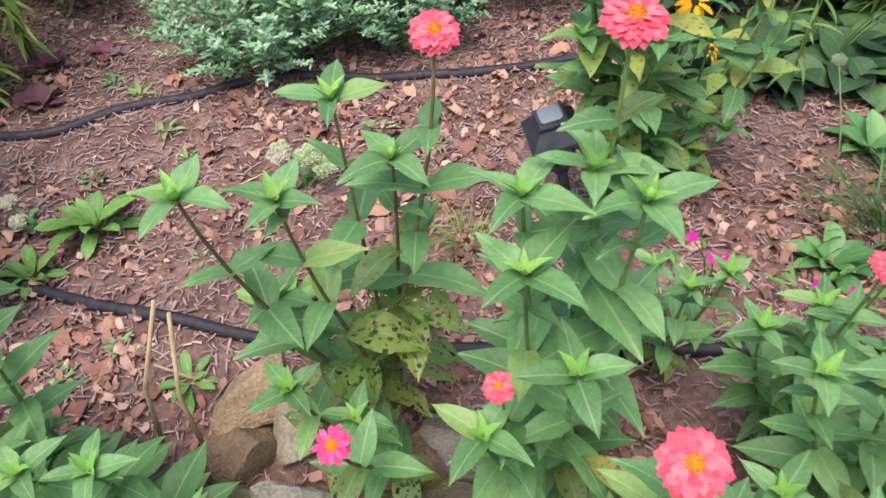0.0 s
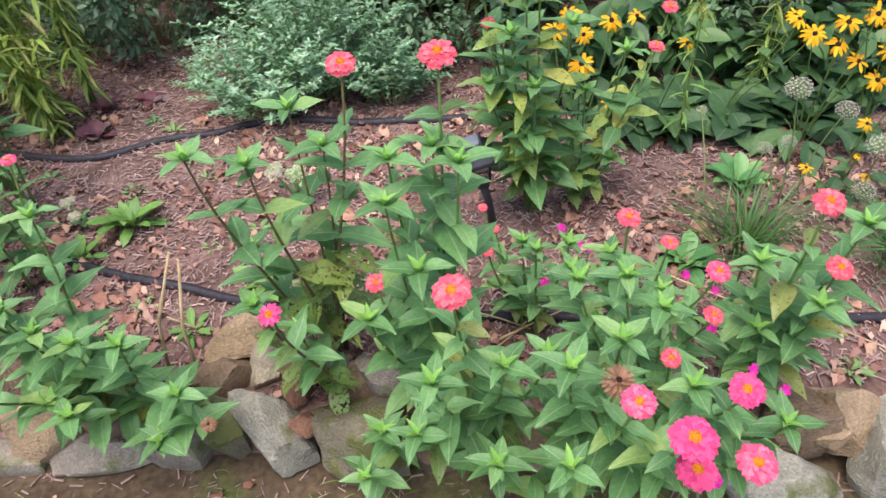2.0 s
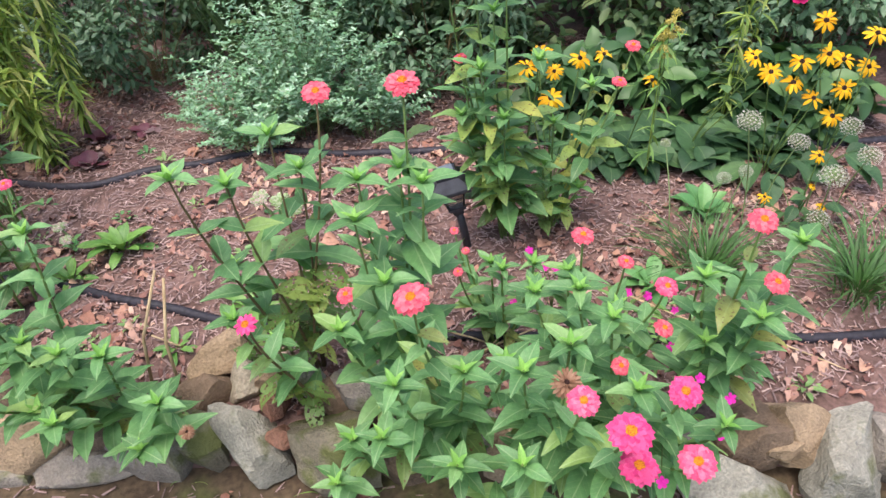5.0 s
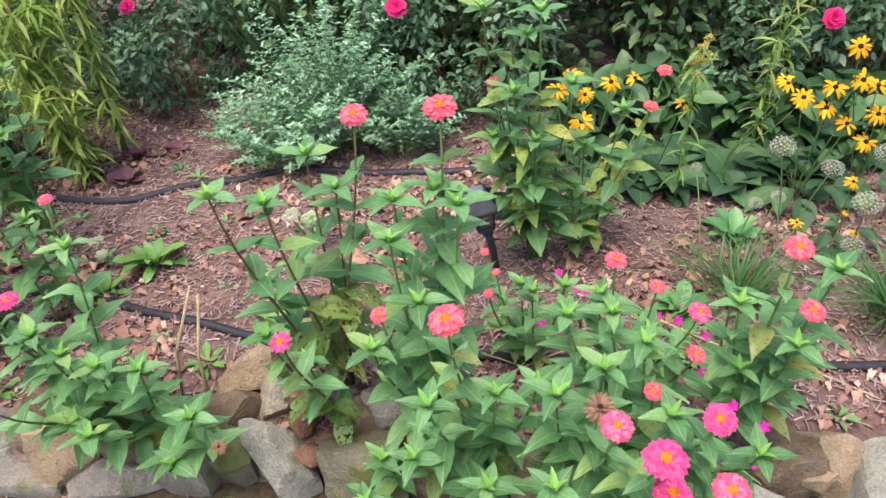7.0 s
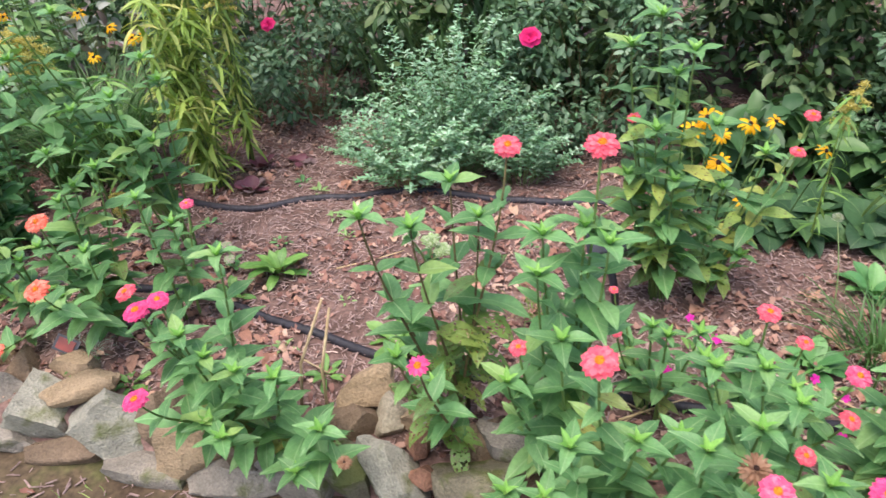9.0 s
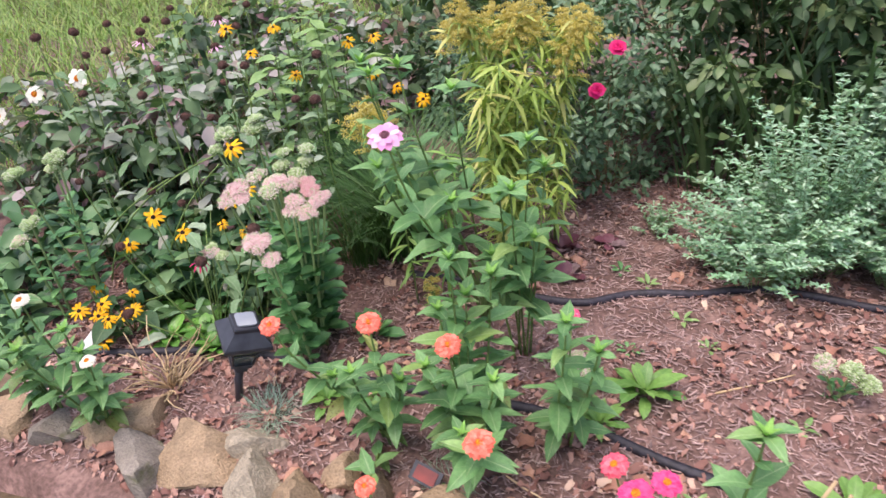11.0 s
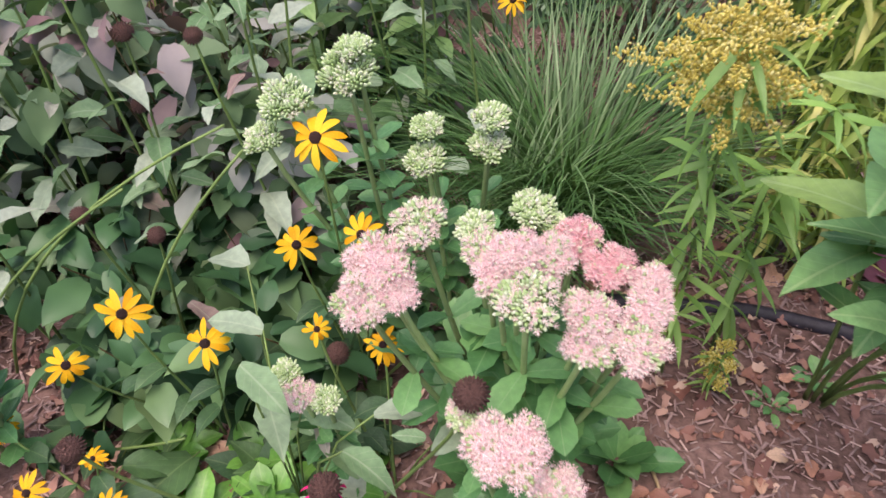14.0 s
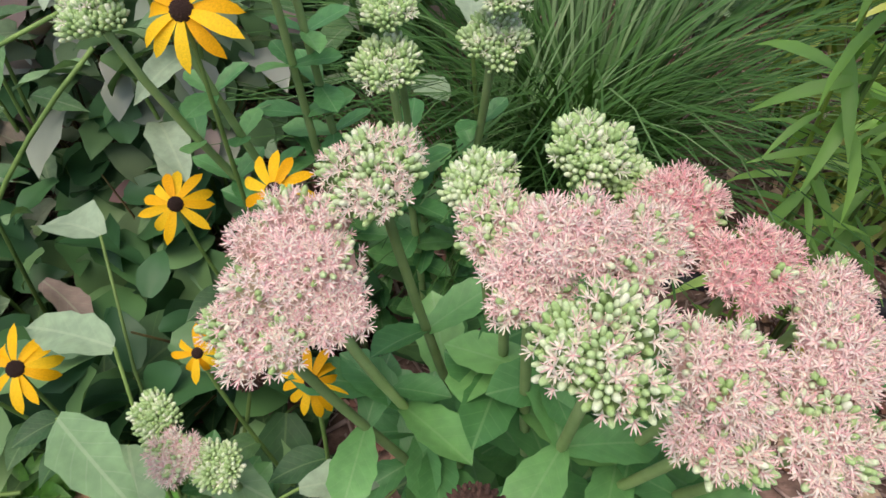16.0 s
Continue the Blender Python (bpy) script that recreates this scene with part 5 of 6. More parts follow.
for bx, by, cs in (
    (-2.15, 2.20, [(-2.13, 2.2, 0.80), (-2.04, 2.2, 0.80), (-2.2, 2.15, 0.62)]), (-2.40, 2.20, [(-2.44, 2.2, 0.92), (-2.35, 2.2, 0.60), (-2.34, 2.15, 0.49)]),
    (-2.62, 2.24, [(-2.62, 2.2, 0.85), (-2.52, 2.2, 0.68), (-2.64, 2.2, 0.52)]), (-2.84, 2.26, [(-2.74, 2.2, 0.92), (-2.93, 2.2, 0.90), (-2.80, 2.2, 0.68)]),
    (-2.28, 2.50, [(-2.24, 2.5, 0.86), (-2.36, 2.5, 0.78), (-2.30, 2.42, 0.66)]), (-2.60, 2.56, [(-2.56, 2.5, 0.88), (-2.70, 2.5, 0.80), (-2.62, 2.45, 0.7)]),
    (-2.92, 2.60, [(-2.9, 2.55, 0.86), (-3.02, 2.5, 0.74), (-2.96, 2.45, 0.6)]), (-1.90, 2.44, [(-1.86, 2.4, 0.78), (-1.96, 2.36, 0.62)]),
    (-2.45, 2.85, [(-2.4, 2.85, 0.86), (-2.56, 2.85, 0.8)]), (-2.8, 2.9, [(-2.8, 2.85, 0.85), (-2.95, 2.85, 0.8)]), (-3.15, 2.75, [(-3.1, 2.7, 0.7), (-3.25, 2.7, 0.62)]),
    (-2.35, 1.98, [(-2.40, 1.96, 0.40), (-2.28, 1.96, 0.36)]), (-2.62, 1.98, [(-2.6, 1.96, 0.46), (-2.72, 1.96, 0.42)]),
):
    coneflower((bx, by), cs, "coneflower gone to seed with greying leaves", 11 if by > 2.0 else 4, 0.10, rays=(1,) if by > 2.45 and bx > -2.7 else ())
for x, y in ((-2.2, 2.1), (-2.5, 2.1), (-2.8, 2.05), (-3.1, 2.2), (-2.05, 1.95), (-2.35, 1.88), (-2.05, 2.65), (-2.55, 2.75), (-3.0, 2.45), (-3.35, 2.5), (-2.95, 1.75), (-3.2, 1.9), (-2.85, 1.45), (-3.1, 1.55)):
    leafy_mass("perennial_clump", (x, y), (0.18, 0.16, rnd(0.16, 0.34)), 85, 0.10, M_darki, "low dark green foliage under coneflowers", "perennial", "low foliage", clumps=9, broad=True)
for k in range(30):
    x, y = -3.5 + 1.4 * (k % 6) / 5 + rnd(-0.12, 0.12), 2.35 + 1.8 * (k // 6) / 4 + rnd(-0.1, 0.1)
    leafy_mass("coneflower_foliage", (x, y), (0.24, 0.22, rnd(0.45, 0.72)), 170, 0.09, M_conei, "greying coneflower foliage with thin stems", "coneflower", "coneflowers gone to seed", clumps=14, stem=M_stemd, broad=True)
for p, q in (((-2.56, 1.95, 0.36), (-2.144, 2.05, 0.52)), ((-2.317, 1.90, 0.32), (-2.10, 2.0, 0.51)), ((-2.42, 1.72, 0.02), (-2.20, 1.70, 0.16)), ((-2.62, 1.86, 0.30), (-2.30, 1.96, 0.46))):
    p, q = Vector(p), Vector(q)
    foot = p + (p - q) * 0.35
    foot.z = gh(foot.x, foot.y) - 0.01
    line = bez(foot, p.lerp(foot, 0.4) + Vector((0, 0, 0.06)), p.lerp(q, 0.4), q, 9)
    tagged(new("leaning_stem", tube(Geo(), line, 0.0036, 0.0024, 6).mesh("leaning_stem", M_stem)), "long green stem leaning through low leaves", "stem", "leaning stems")
# bright upright leaves behind the seed heads
for bx, by, h in ((-2.02, 2.62, 0.84), (-2.12, 2.5, 0.74), (-1.86, 2.58, 0.80), (-1.96, 2.78, 0.9), (-2.3, 3.0, 0.9)):
    b0 = Vector((bx, by, gh(bx, by)))
    root = thing("tall_perennial", b0, "tall bright green perennial behind coneflowers", "perennial", "tall bright perennials")
    for s in range(3):
        t = Vector((rnd(-0.08, 0.08), rnd(-0.08, 0.08), h * rnd(0.85, 1.05)))
        pts = bez(Vector((0, 0, -0.02)), t * 0.35, t * 0.7, t, 8)
        part("stem", tube(Geo(), pts, 0.004, 0.002, 5).mesh("stem", M_stem), root)
        for k in range(16):
            p, a = pts[min(8, 1 + k // 2)], k * 2.4 + s
            part("leaf", random.choice(L_pale), root, aim(p, (math.cos(a), math.sin(a), rnd(-0.1, 0.7)), rnd(0.07, 0.12), rnd(-0.4, 0.4)))
# white cosmos at the far corner
b0 = Vector((-3.42, 2.62, gh(-3.42, 2.62)))
root = thing("cosmos_plant", b0, "white cosmos with feathery green stems", "cosmos")
for p in ((-3.5, 2.6, 0.52), (-3.21, 2.6, 0.60), (-3.79, 2.6, 0.40)):
    t = Vector(p) - b0
    part("stem", tube(Geo(), bez(Vector((0, 0, -0.02)), t * 0.3, t * 0.7, t, 6), 0.002, 0.0014, 4).mesh("stem", M_stem), root)
    flower(root, t, "cosmos", 0.05, (0.2, -0.9, 0.6), "white bloom")
leafy_mass("perennial_clump", (-3.55, 2.75), (0.3, 0.3, 0.42), 1400, 0.06, M_hedge, "feathery green growth round cosmos", "perennial", "low foliage", clumps=16, narrow=True)

# ---- dry alliums ----
def allium(at, r, base, label="dry globe allium on a bare stalk", mat=M_allium):
    b = Vector((*base, gh(*base)))
    root = thing("allium", b, label, "allium", "dry alliums")
    t = Vector(at) - b
    part("stalk", tube(Geo(), bez(Vector((0, 0, -0.02)), Vector((0, 0, t.z * 0.5)), t * 0.8, t, 7), 0.0024, 0.0018, 5).mesh("stalk", M_stemp), root)
    g, ms = Geo(), []
    n = 110
    for k in range(n):
        z = 1 - 1.75 * (k + 0.5) / n
        q, a = math.sqrt(max(0, 1 - z * z)), k * 2.4
        d = Vector((q * math.cos(a), q * math.sin(a), z))
        e = d * rnd(0.82, 1.05)
        tube(g, [(0, 0, 0), tuple(e * 0.9)], 0.014, 0.01, 3, 1, False)
        ms.append(mat4(tilt_to(e * 0.9, d, 0.17, rnd(0, 6))))
    g.many(STAR_V, STAR_F, ms, 0)
    part("flower_head", g.mesh("flower_head", [mat, M_stemp]), root, Matrix.Translation(t) @ Matrix.Diagonal((r, r, r * 0.8, 1)))


for at, r, base in (((1.284, 1.42, 0.51), 0.034, (1.40, 1.56)), ((1.50, 1.55, 0.36), 0.032, (1.50, 1.66)), ((1.60, 1.50, 0.27), 0.042, (1.66, 1.60)), ((1.195, 1.765, 0.253), 0.018, (1.20, 1.62)),
                    ((1.31, 1.55, 0.25), 0.022, (1.30, 1.60)), ((1.37, 1.55, 0.27), 0.022, (1.36, 1.60)), ((1.60, 1.50, 0.12), 0.035, (1.64, 1.56)), ((1.68, 1.62, 0.36), 0.034, (1.68, 1.72)), ((1.72, 1.55, 0.30), 0.036, (1.74, 1.66))):
    allium(at, r, base)


# ---- low plants on the mulch ----
def rosette(name, at, n, leaf, meshes, label, category, group, up=(0.3, 1.3), r=0.02):
    b = Vector((*at, gh(*at)))
    root = thing(name, b, label, category, group)
    for k in range(n):
        a = k * 2.4 + rnd(-0.2, 0.2)
        f = k / n
        d = Vector((math.cos(a), math.sin(a), up[0] + (up[1] - up[0]) * f))
        part("leaf", random.choice(meshes), root, aim(Vector((math.cos(a) * r * (1 - f), math.sin(a) * r * (1 - f), 0.004)), d, leaf * rnd(0.7, 1.15), rnd(-0.3, 0.3)))
    return root


RG = "leafy rosettes on the mulch"
rosette("leafy_rosette", (-0.60, 1.68), 16, 0.12, L_ros, "bright green upright leafy rosette", "rosette", RG, (0.3, 2.6))
rosette("leafy_rosette", (-0.71, 1.53), 12, 0.075, L_ros, "small bright green rosette by the hose", "rosette", RG, (0.4, 2.4))
rosette("leafy_rosette", (-0.10, 1.36), 12, 0.11, L_ros, "flat green rosette in the mulch", "rosette", RG, (0.1, 0.9))
rosette("leafy_rosette", (-0.28, 1.20), 9, 0.06, L_ros, "small green seedling in the mulch", "rosette", RG, (0.2, 1.2))
rosette("leafy_rosette", (-1.05, 1.16), 9, 0.055, L_ros, "small green seedling behind the wall", "rosette", RG, (0.2, 1.2))
rosette("leafy_rosette", (-0.86, 1.12), 10, 0.06, L_ros, "small green seedling behind the wall", "rosette", RG, (0.2, 1.2))
rosette("leafy_rosette", (-1.52, 1.46), 18, 0.075, L_ros, "bright green rosette beside orange zinnias", "rosette", RG, (0.2, 1.8))
rosette("leafy_rosette", (-1.40, 1.50), 14, 0.06, L_ros, "bright green rosette by the hose", "rosette", RG, (0.2, 1.8))
for x, y, s in ((-2.20, 1.62, 0.09), (-2.08, 1.66, 0.085), (-2.00, 1.60, 0.08), (-2.28, 1.74, 0.08), (-1.95, 1.70, 0.08), (-2.12, 1.74, 0.08)):
    rosette("leafy_rosette", (x, y), 16, s, L_gloss, "glossy green spoon-leaved rosette", "rosette", RG, (0.2, 1.8))
for x, y, s in ((-2.08, 1.96, 0.11), (-2.22, 2.02, 0.12), (-2.36, 1.92, 0.11), (-2.14, 1.84, 0.10), (-2.48, 2.04, 0.12), (-2.28, 1.86, 0.10), (-2.02, 2.10, 0.11), (-2.44, 1.80, 0.09), (-1.98, 1.80, 0.09), (-2.10, 1.72, 0.09)):
    rosette("broad_leaf_rosette", (x, y), 13, s, L_dark, "broad dark green leaves of black-eyed Susan", "rosette", RG, (0.5, 2.4), 0.05)
for x, y, s in ((1.20, 2.06, 0.15), (1.42, 2.04, 0.15), (1.30, 2.18, 0.16), (1.06, 2.12, 0.14), (1.54, 2.14, 0.15), (1.68, 2.06, 0.13)):
    rosette("broad_leaf_rosette", (x, y), 15, s, L_heart, "broad heart-shaped dark green leaves over the mulch", "rosette", RG, (0.6, 2.2), 0.08)
rosette("leafy_rosette", (-1.50, 1.80), 16, 0.085, L_sed, "dark green young leaves beside the pink sedum", "rosette", RG, (0.3, 1.8))
rosette("sage_rosette", (1.08, 1.36), 16, 0.085, L_sage, "grey-green sage rosette on the mulch", "rosette", RG, (0.2, 1.6))
rosette("sage_rosette", (1.34, 1.72), 14, 0.10, L_sage, "grey-green sage rosette by alliums", "rosette", RG, (0.3, 1.8))
rosette("heuchera_plant", (-0.92, 2.24), 8, 0.062, leaf_set("leaf", M_heu, 3, width=0.95, peak=0.5, fold=0.15, droop=0.6, base=0.5, tip=2.0, teeth=0.08, wave=0.03), "dark burgundy heuchera with a few leaves", "heuchera", "heucheras", (0.5, 1.6))
rosette("heuchera_plant", (-0.95, 2.44), 7, 0.062, leaf_set("leaf", M_heu, 3, width=0.95, peak=0.5, fold=0.15, droop=0.6, base=0.5, tip=2.0, teeth=0.08, wave=0.03), "dusky heuchera beside goldenrod", "heuchera", "heucheras", (0.5, 1.6))
rosette("heuchera_plant", (-0.78, 2.50), 7, 0.058, leaf_set("leaf", M_heu, 3, width=0.9, peak=0.5, fold=0.15, droop=0.6, base=0.5, tip=2.0, teeth=0.08, wave=0.03), "dark burgundy heuchera on the mulch", "heuchera", "heucheras", (0.1, 0.7))
for x, y in ((-0.72, 2.32), (-0.62, 2.24), (-0.5, 2.05), (-0.42, 1.92), (-0.9, 1.75), (-0.66, 1.86), (-0.32, 1.55), (-0.18, 1.62), (-0.55, 1.24), (-1.12, 1.98), (-0.98, 1.96), (-1.22, 1.92), (-0.45, 1.3), (0.1, 1.98), (0.26, 1.9), (1.38, 0.98), (1.25, 1.02)):
    rosette("weed_sprig", (x, y), random.randint(5, 9), rnd(0.025, 0.045), L_sage if random.random() < 0.5 else L_pale, "tiny green weed sprig in the mulch", "weed", "weed sprigs", (0.1, 1.0))

# magenta petunias among the zinnias
for base, fl in (((0.78, 1.28), ((0.75, 1.25, 0.20), (0.71, 1.25, 0.12), (0.67, 1.25, 0.07), (0.67, 1.24, 0.03), (0.78, 1.25, 0.19), (0.71, 1.27, 0.24))), ((0.98, 1.24), ((0.98, 1.25, 0.09), (0.97, 1.25, 0.04), (1.02, 1.2, 0.12), (1.08, 1.15, 0.11))),
                 ((1.14, 1.12), ((1.05, 1.05, 0.08), (1.2, 1.1, 0.07), (1.12, 1.12, 0.09), (1.16, 1.0, 0.12), (1.10, 0.92, 0.14))), ((0.98, 0.88), ((1.04, 0.70, 0.30), (1.02, 0.66, 0.24), (0.98, 0.72, 0.34), (0.86, 0.52, 0.30)))):
    b0 = Vector((*base, gh(*base)))
    root = thing("petunia_plant", b0, "trailing petunia with small magenta blooms", "petunia", "petunias")
    for p in fl:
        t = Vector(p) - b0
        part("stem", tube(Geo(), bez(Vector((0, 0, -0.01)), Vector((t.x * 0.3, t.y * 0.3, t.z * 0.9)), t * 0.8, t, 5), 0.0015, 0.001, 4).mesh("stem", M_stem), root)
        flower(root, t, "petunia", rnd(0.012, 0.016), (rnd(-0.3, 0.3), -0.7, 0.7), "magenta bloom")
    for k in range(26):
        a, q = rnd(0, 6.28), rnd(0.01, 0.12)
        part("leaf", random.choice(L_ros), root, aim((math.cos(a) * q, math.sin(a) * q, rnd(0.0, 0.07)), (math.cos(a), math.sin(a), rnd(0.1, 0.9)), rnd(0.025, 0.05), rnd(-0.4, 0.4)))


# ---- solar lanterns ----
def lantern(base, head, label, turn, size=1.0):
    """Post, base plate, four bars round smoky glass, a flared hat and a solar cell on top."""
    b = Vector((*base, gh(*base)))
    root = thing("solar_lantern", b, label, "lantern", "solar path lanterns")
    t = Vector(head) - b
    rot = tilt_to(t, t, size, turn)
    part("post", tube(Geo(), [Vector((0, 0, -0.05)), t * 0.35, t * 0.62], 0.013, 0.013, 8).mesh("post", M_black), root)
    f = part("base_plate", box(box(Geo(), 0.066, 0.066, 0.012), 0.04, 0.04, 0.03, Matrix.Translation((0, 0, -0.018))).mesh("base_plate", M_black, False), root, rot @ Matrix.Translation((0, 0, -0.095)))
    for k in range(4):
        a = math.pi / 4 + k * math.pi / 2
        p, q = Vector((math.cos(a) * 0.040, math.sin(a) * 0.040, -0.09)), Vector((math.cos(a) * 0.062, math.sin(a) * 0.062, -0.004))
        part("bar", tube(Geo(), [p, q], 0.004, 0.004, 5).mesh("bar", M_black), root, rot)
        a2 = a + math.pi / 2
        m1 = p.lerp(q, 0.5)
        m2 = Vector((math.cos(a2) * 0.051, math.sin(a2) * 0.051, m1.z))
        part("bar", tube(Geo(), [m1, m2], 0.0025, 0.0025, 5).mesh("bar", M_black), root, rot)
    g = Geo()
    r = []
    for rr, z in ((0.036, -0.088), (0.057, -0.004)):
        r += [(math.cos(math.pi / 4 + k * math.pi / 2) * rr, math.sin(math.pi / 4 + k * math.pi / 2) * rr, z) for k in range(4)]
    g.add(r, [(k, (k + 1) % 4, 4 + (k + 1) % 4, 4 + k) for k in range(4)])
    part("glass", g.mesh("glass", M_glass, False), root, rot, "smoky glass panes")
    g = Geo()
    prof = ((0.094, -0.008), (0.098, 0.0), (0.096, 0.008), (0.054, 0.044), (0.054, 0.056), (0.050, 0.060))
    vs = [(math.cos(math.pi / 4 + k * math.pi / 2) * rr, math.sin(math.pi / 4 + k * math.pi / 2) * rr, z) for rr, z in prof for k in range(4)]
    fs = [(i * 4 + k, i * 4 + (k + 1) % 4, i * 4 + 4 + (k + 1) % 4, i * 4 + 4 + k) for i in range(5) for k in range(4)] + [(3, 2, 1, 0), (20, 21, 22, 23)]
    hat = part("hat", g.add(vs, fs).mesh("hat", M_black, False), root, rot, "flared black plastic hat")
    part("solar_cell", box(Geo(), 0.056, 0.056, 0.004).mesh("solar_cell", M_panel, False), hat, Matrix.Translation((0, 0, 0.064)), "small pale solar cell")


lantern((0.56, 1.60), (0.505, 1.585, 0.255), "black plastic solar path lantern under a zinnia", 0.1, 0.85)
lantern((-1.80, 1.39), (-1.715, 1.405, 0.262), "tilted black plastic solar path lantern", 0.75)

# ---- soaker hoses ----
for pts in (((-1.5, 2.16), (-1.2, 2.14), (-0.98, 2.08), (-0.82, 2.08), (-0.68, 2.16), (-0.48, 2.2), (-0.2, 2.27), (0.2, 2.21), (0.45, 2.2), (0.8, 2.24), (1.2, 2.2), (1.9, 2.1), (2.6, 2.2)),
            ((-3.2, 1.50), (-2.8, 1.46), (-2.41, 1.50), (-2.1, 1.56), (-1.8, 1.60), (-1.47, 1.57), (-1.15, 1.55), (-0.82, 1.53), (-0.62, 1.46), (-0.5, 1.415), (-0.32, 1.36), (-0.1, 1.28), (0.15, 1.24), (0.5, 1.2), (0.9, 1.16), (1.5, 1.13), (2.2, 1.16))):
    fine = []
    for i in range(len(pts) - 1):
        p0, p1, p2, p3 = (Vector((*pts[max(0, min(len(pts) - 1, i + k))], 0)) for k in (-1, 0, 1, 2))
        for k in range(6):
            s = k / 6
            v = 0.5 * ((2 * p1) + (p2 - p0) * s + (2 * p0 - 5 * p1 + 4 * p2 - p3) * s * s + (3 * p1 - p0 - 3 * p2 + p3) * s**3)
            fine.append(Vector((v.x, v.y, gh(v.x, v.y) + 0.006)))
    tagged(new("soaker_hose", tube(Geo(), fine, 0.0155, 0.0155, 8).mesh("soaker_hose", M_hose)), "black rubber soaker hose lying on the mulch", "hose", "soaker hoses")

# ---- small odd things ----
for pts in (((-0.32, 1.08, -0.02), (-0.30, 1.10, 0.15), (-0.225, 1.14, 0.34)), ((-0.235, 1.06, -0.02), (-0.235, 1.08, 0.15), (-0.20, 1.12, 0.33))):
    tagged(new("dry_stalk", tube(Geo(), [Vector(p) for p in pts], 0.005, 0.0035, 7).mesh("dry_stalk", M_dry)), "cut dry hollow stalk standing in the mulch", "stalk", "dry stalks")
root = thing("dry_plant", (-2.04, 1.40, gh(-2.04, 1.40)), "dead straw-coloured plant with tangled thin branches", "dead plant")
for k in range(38):
    a, s = rnd(0, 6.28), rnd(0.12, 0.28)
    p = Vector((0, 0, -0.01))
    pts = [p]
    d = Vector((math.cos(a), math.sin(a), rnd(0.5, 2.2))).normalized()
    for j in range(5):
        d = (d + Vector((rnd(-0.5, 0.5), rnd(-0.5, 0.5), rnd(-0.38, 0.34)))).normalized()
        q = pts[-1] + d * s / 5
        q.z = max(q.z, 0.004)
        pts.append(q)
    part("branch", tube(Geo(), pts, 0.0032, 0.0016, 5).mesh("branch", M_dry), root)
for ends in (((-0.36, 1.24, 0.03), (-0.22, 1.19, 0.02)), ((0.47, 1.19, 0.05), (0.62, 1.12, 0.05)), ((0.54, 1.10, 0.04), (0.80, 1.20, 0.06)), ((0.50, 1.06, 0.03), (0.66, 1.20, 0.05)), ((-1.44, 1.78, 0.02), (-1.40, 1.64, 0.015)), ((-1.30, 1.66, 0.015), (-1.22, 1.60, 0.015)),
             ((-0.40, 1.72, 0.015), (-0.18, 1.84, 0.02)), ((0.98, 1.30, 0.05), (1.22, 1.14, 0.04)), ((1.34, 1.12, 0.03), (1.50, 1.02, 0.02)), ((-0.94, 1.30, 0.015), (-0.80, 1.22, 0.03))):
    p, q = (Vector(e) for e in ends)
    p.z, q.z = p.z + gh(p.x, p.y) - 0.01, q.z + gh(q.x, q.y) - 0.01
    mid = p.lerp(q, 0.5) + Vector((rnd(-0.01, 0.01), rnd(-0.01, 0.01), -0.004))
    tagged(new("dry_twig", tube(Geo(), [p, p.lerp(mid, 0.5), mid, mid.lerp(q, 0.6), q], 0.0032, 0.0018, 6).mesh("dry_twig", M_dry)), "thin straw-coloured dry twig lying on the mulch", "twig", "dry twigs")
tag = thing("plant_tag", (-1.12, 1.22, gh(-1.12, 1.22) + 0.02), "leaning plastic plant tag with a dark red picture", "plant tag")
part("card", box(Geo(), 0.085, 0.003, 0.05).mesh("card", M_black, False), tag, pose(0, 0, 0.012, -50, 12, -12))
part("picture", box(Geo(), 0.062, 0.002, 0.036).mesh("picture", M_tagred, False), tag, pose(0, 0, 0.012, -50, 12, -12) @ Matrix.Translation((0, -0.0035, 0)))
tag2 = thing("plant_tag", (-2.44, 1.50, gh(-2.44, 1.5) + 0.05), "white plastic plant tag under yellow blooms", "plant tag")
part("card", box(Geo(), 0.03, 0.003, 0.10).mesh("card", M_tag, False), tag2, pose(0, 0, 0, -30, 40, 0))


# ---- the dry stone edge ----
def stone_mesh(sx, sy, sz, mat, seed):
    """A rough block: a subdivided cube pushed by noise, edges worn round, some faces cut flat."""
    bm = bmesh.new()
    bmesh.ops.create_cube(bm, size=1.0)
    bmesh.ops.subdivide_edges(bm, edges=bm.edges[:], cuts=7, use_grid_fill=True)
    off = Vector((seed * 3.1, seed * 7.7, seed * 1.3))
    rng = random.Random(seed)
    cuts = [(Vector((rng.uniform(-1, 1), rng.uniform(-1, 1), rng.uniform(-0.6, 1))).normalized(), rng.uniform(0.30, 0.44)) for _ in range(8)]
    for v in bm.verts:
        p = v.co.copy()
        r = p.normalized() * 0.62
        p = p.lerp(r, 0.32)
        p += p.normalized() * (noise.noise(p * 1.6 + off) * 0.10)
        for n, d in cuts:
            e = p.dot(n) - d
            if e > 0:
                p -= n * e
        p += p.normalized() * (noise.noise(p * 5 + off) * 0.04 + noise.noise(p * 11 + off) * 0.02)
        v.co = Vector((p.x * sx, p.y * sy, p.z * sz))
    me = bpy.data.meshes.new("stone")
    bm.to_mesh(me)
    bm.free()
    me.materials.append(mat)
    me.polygons.foreach_set("use_smooth", [True] * len(me.polygons))
    me.set_sharp_from_angle(angle=radians(24))
    return me


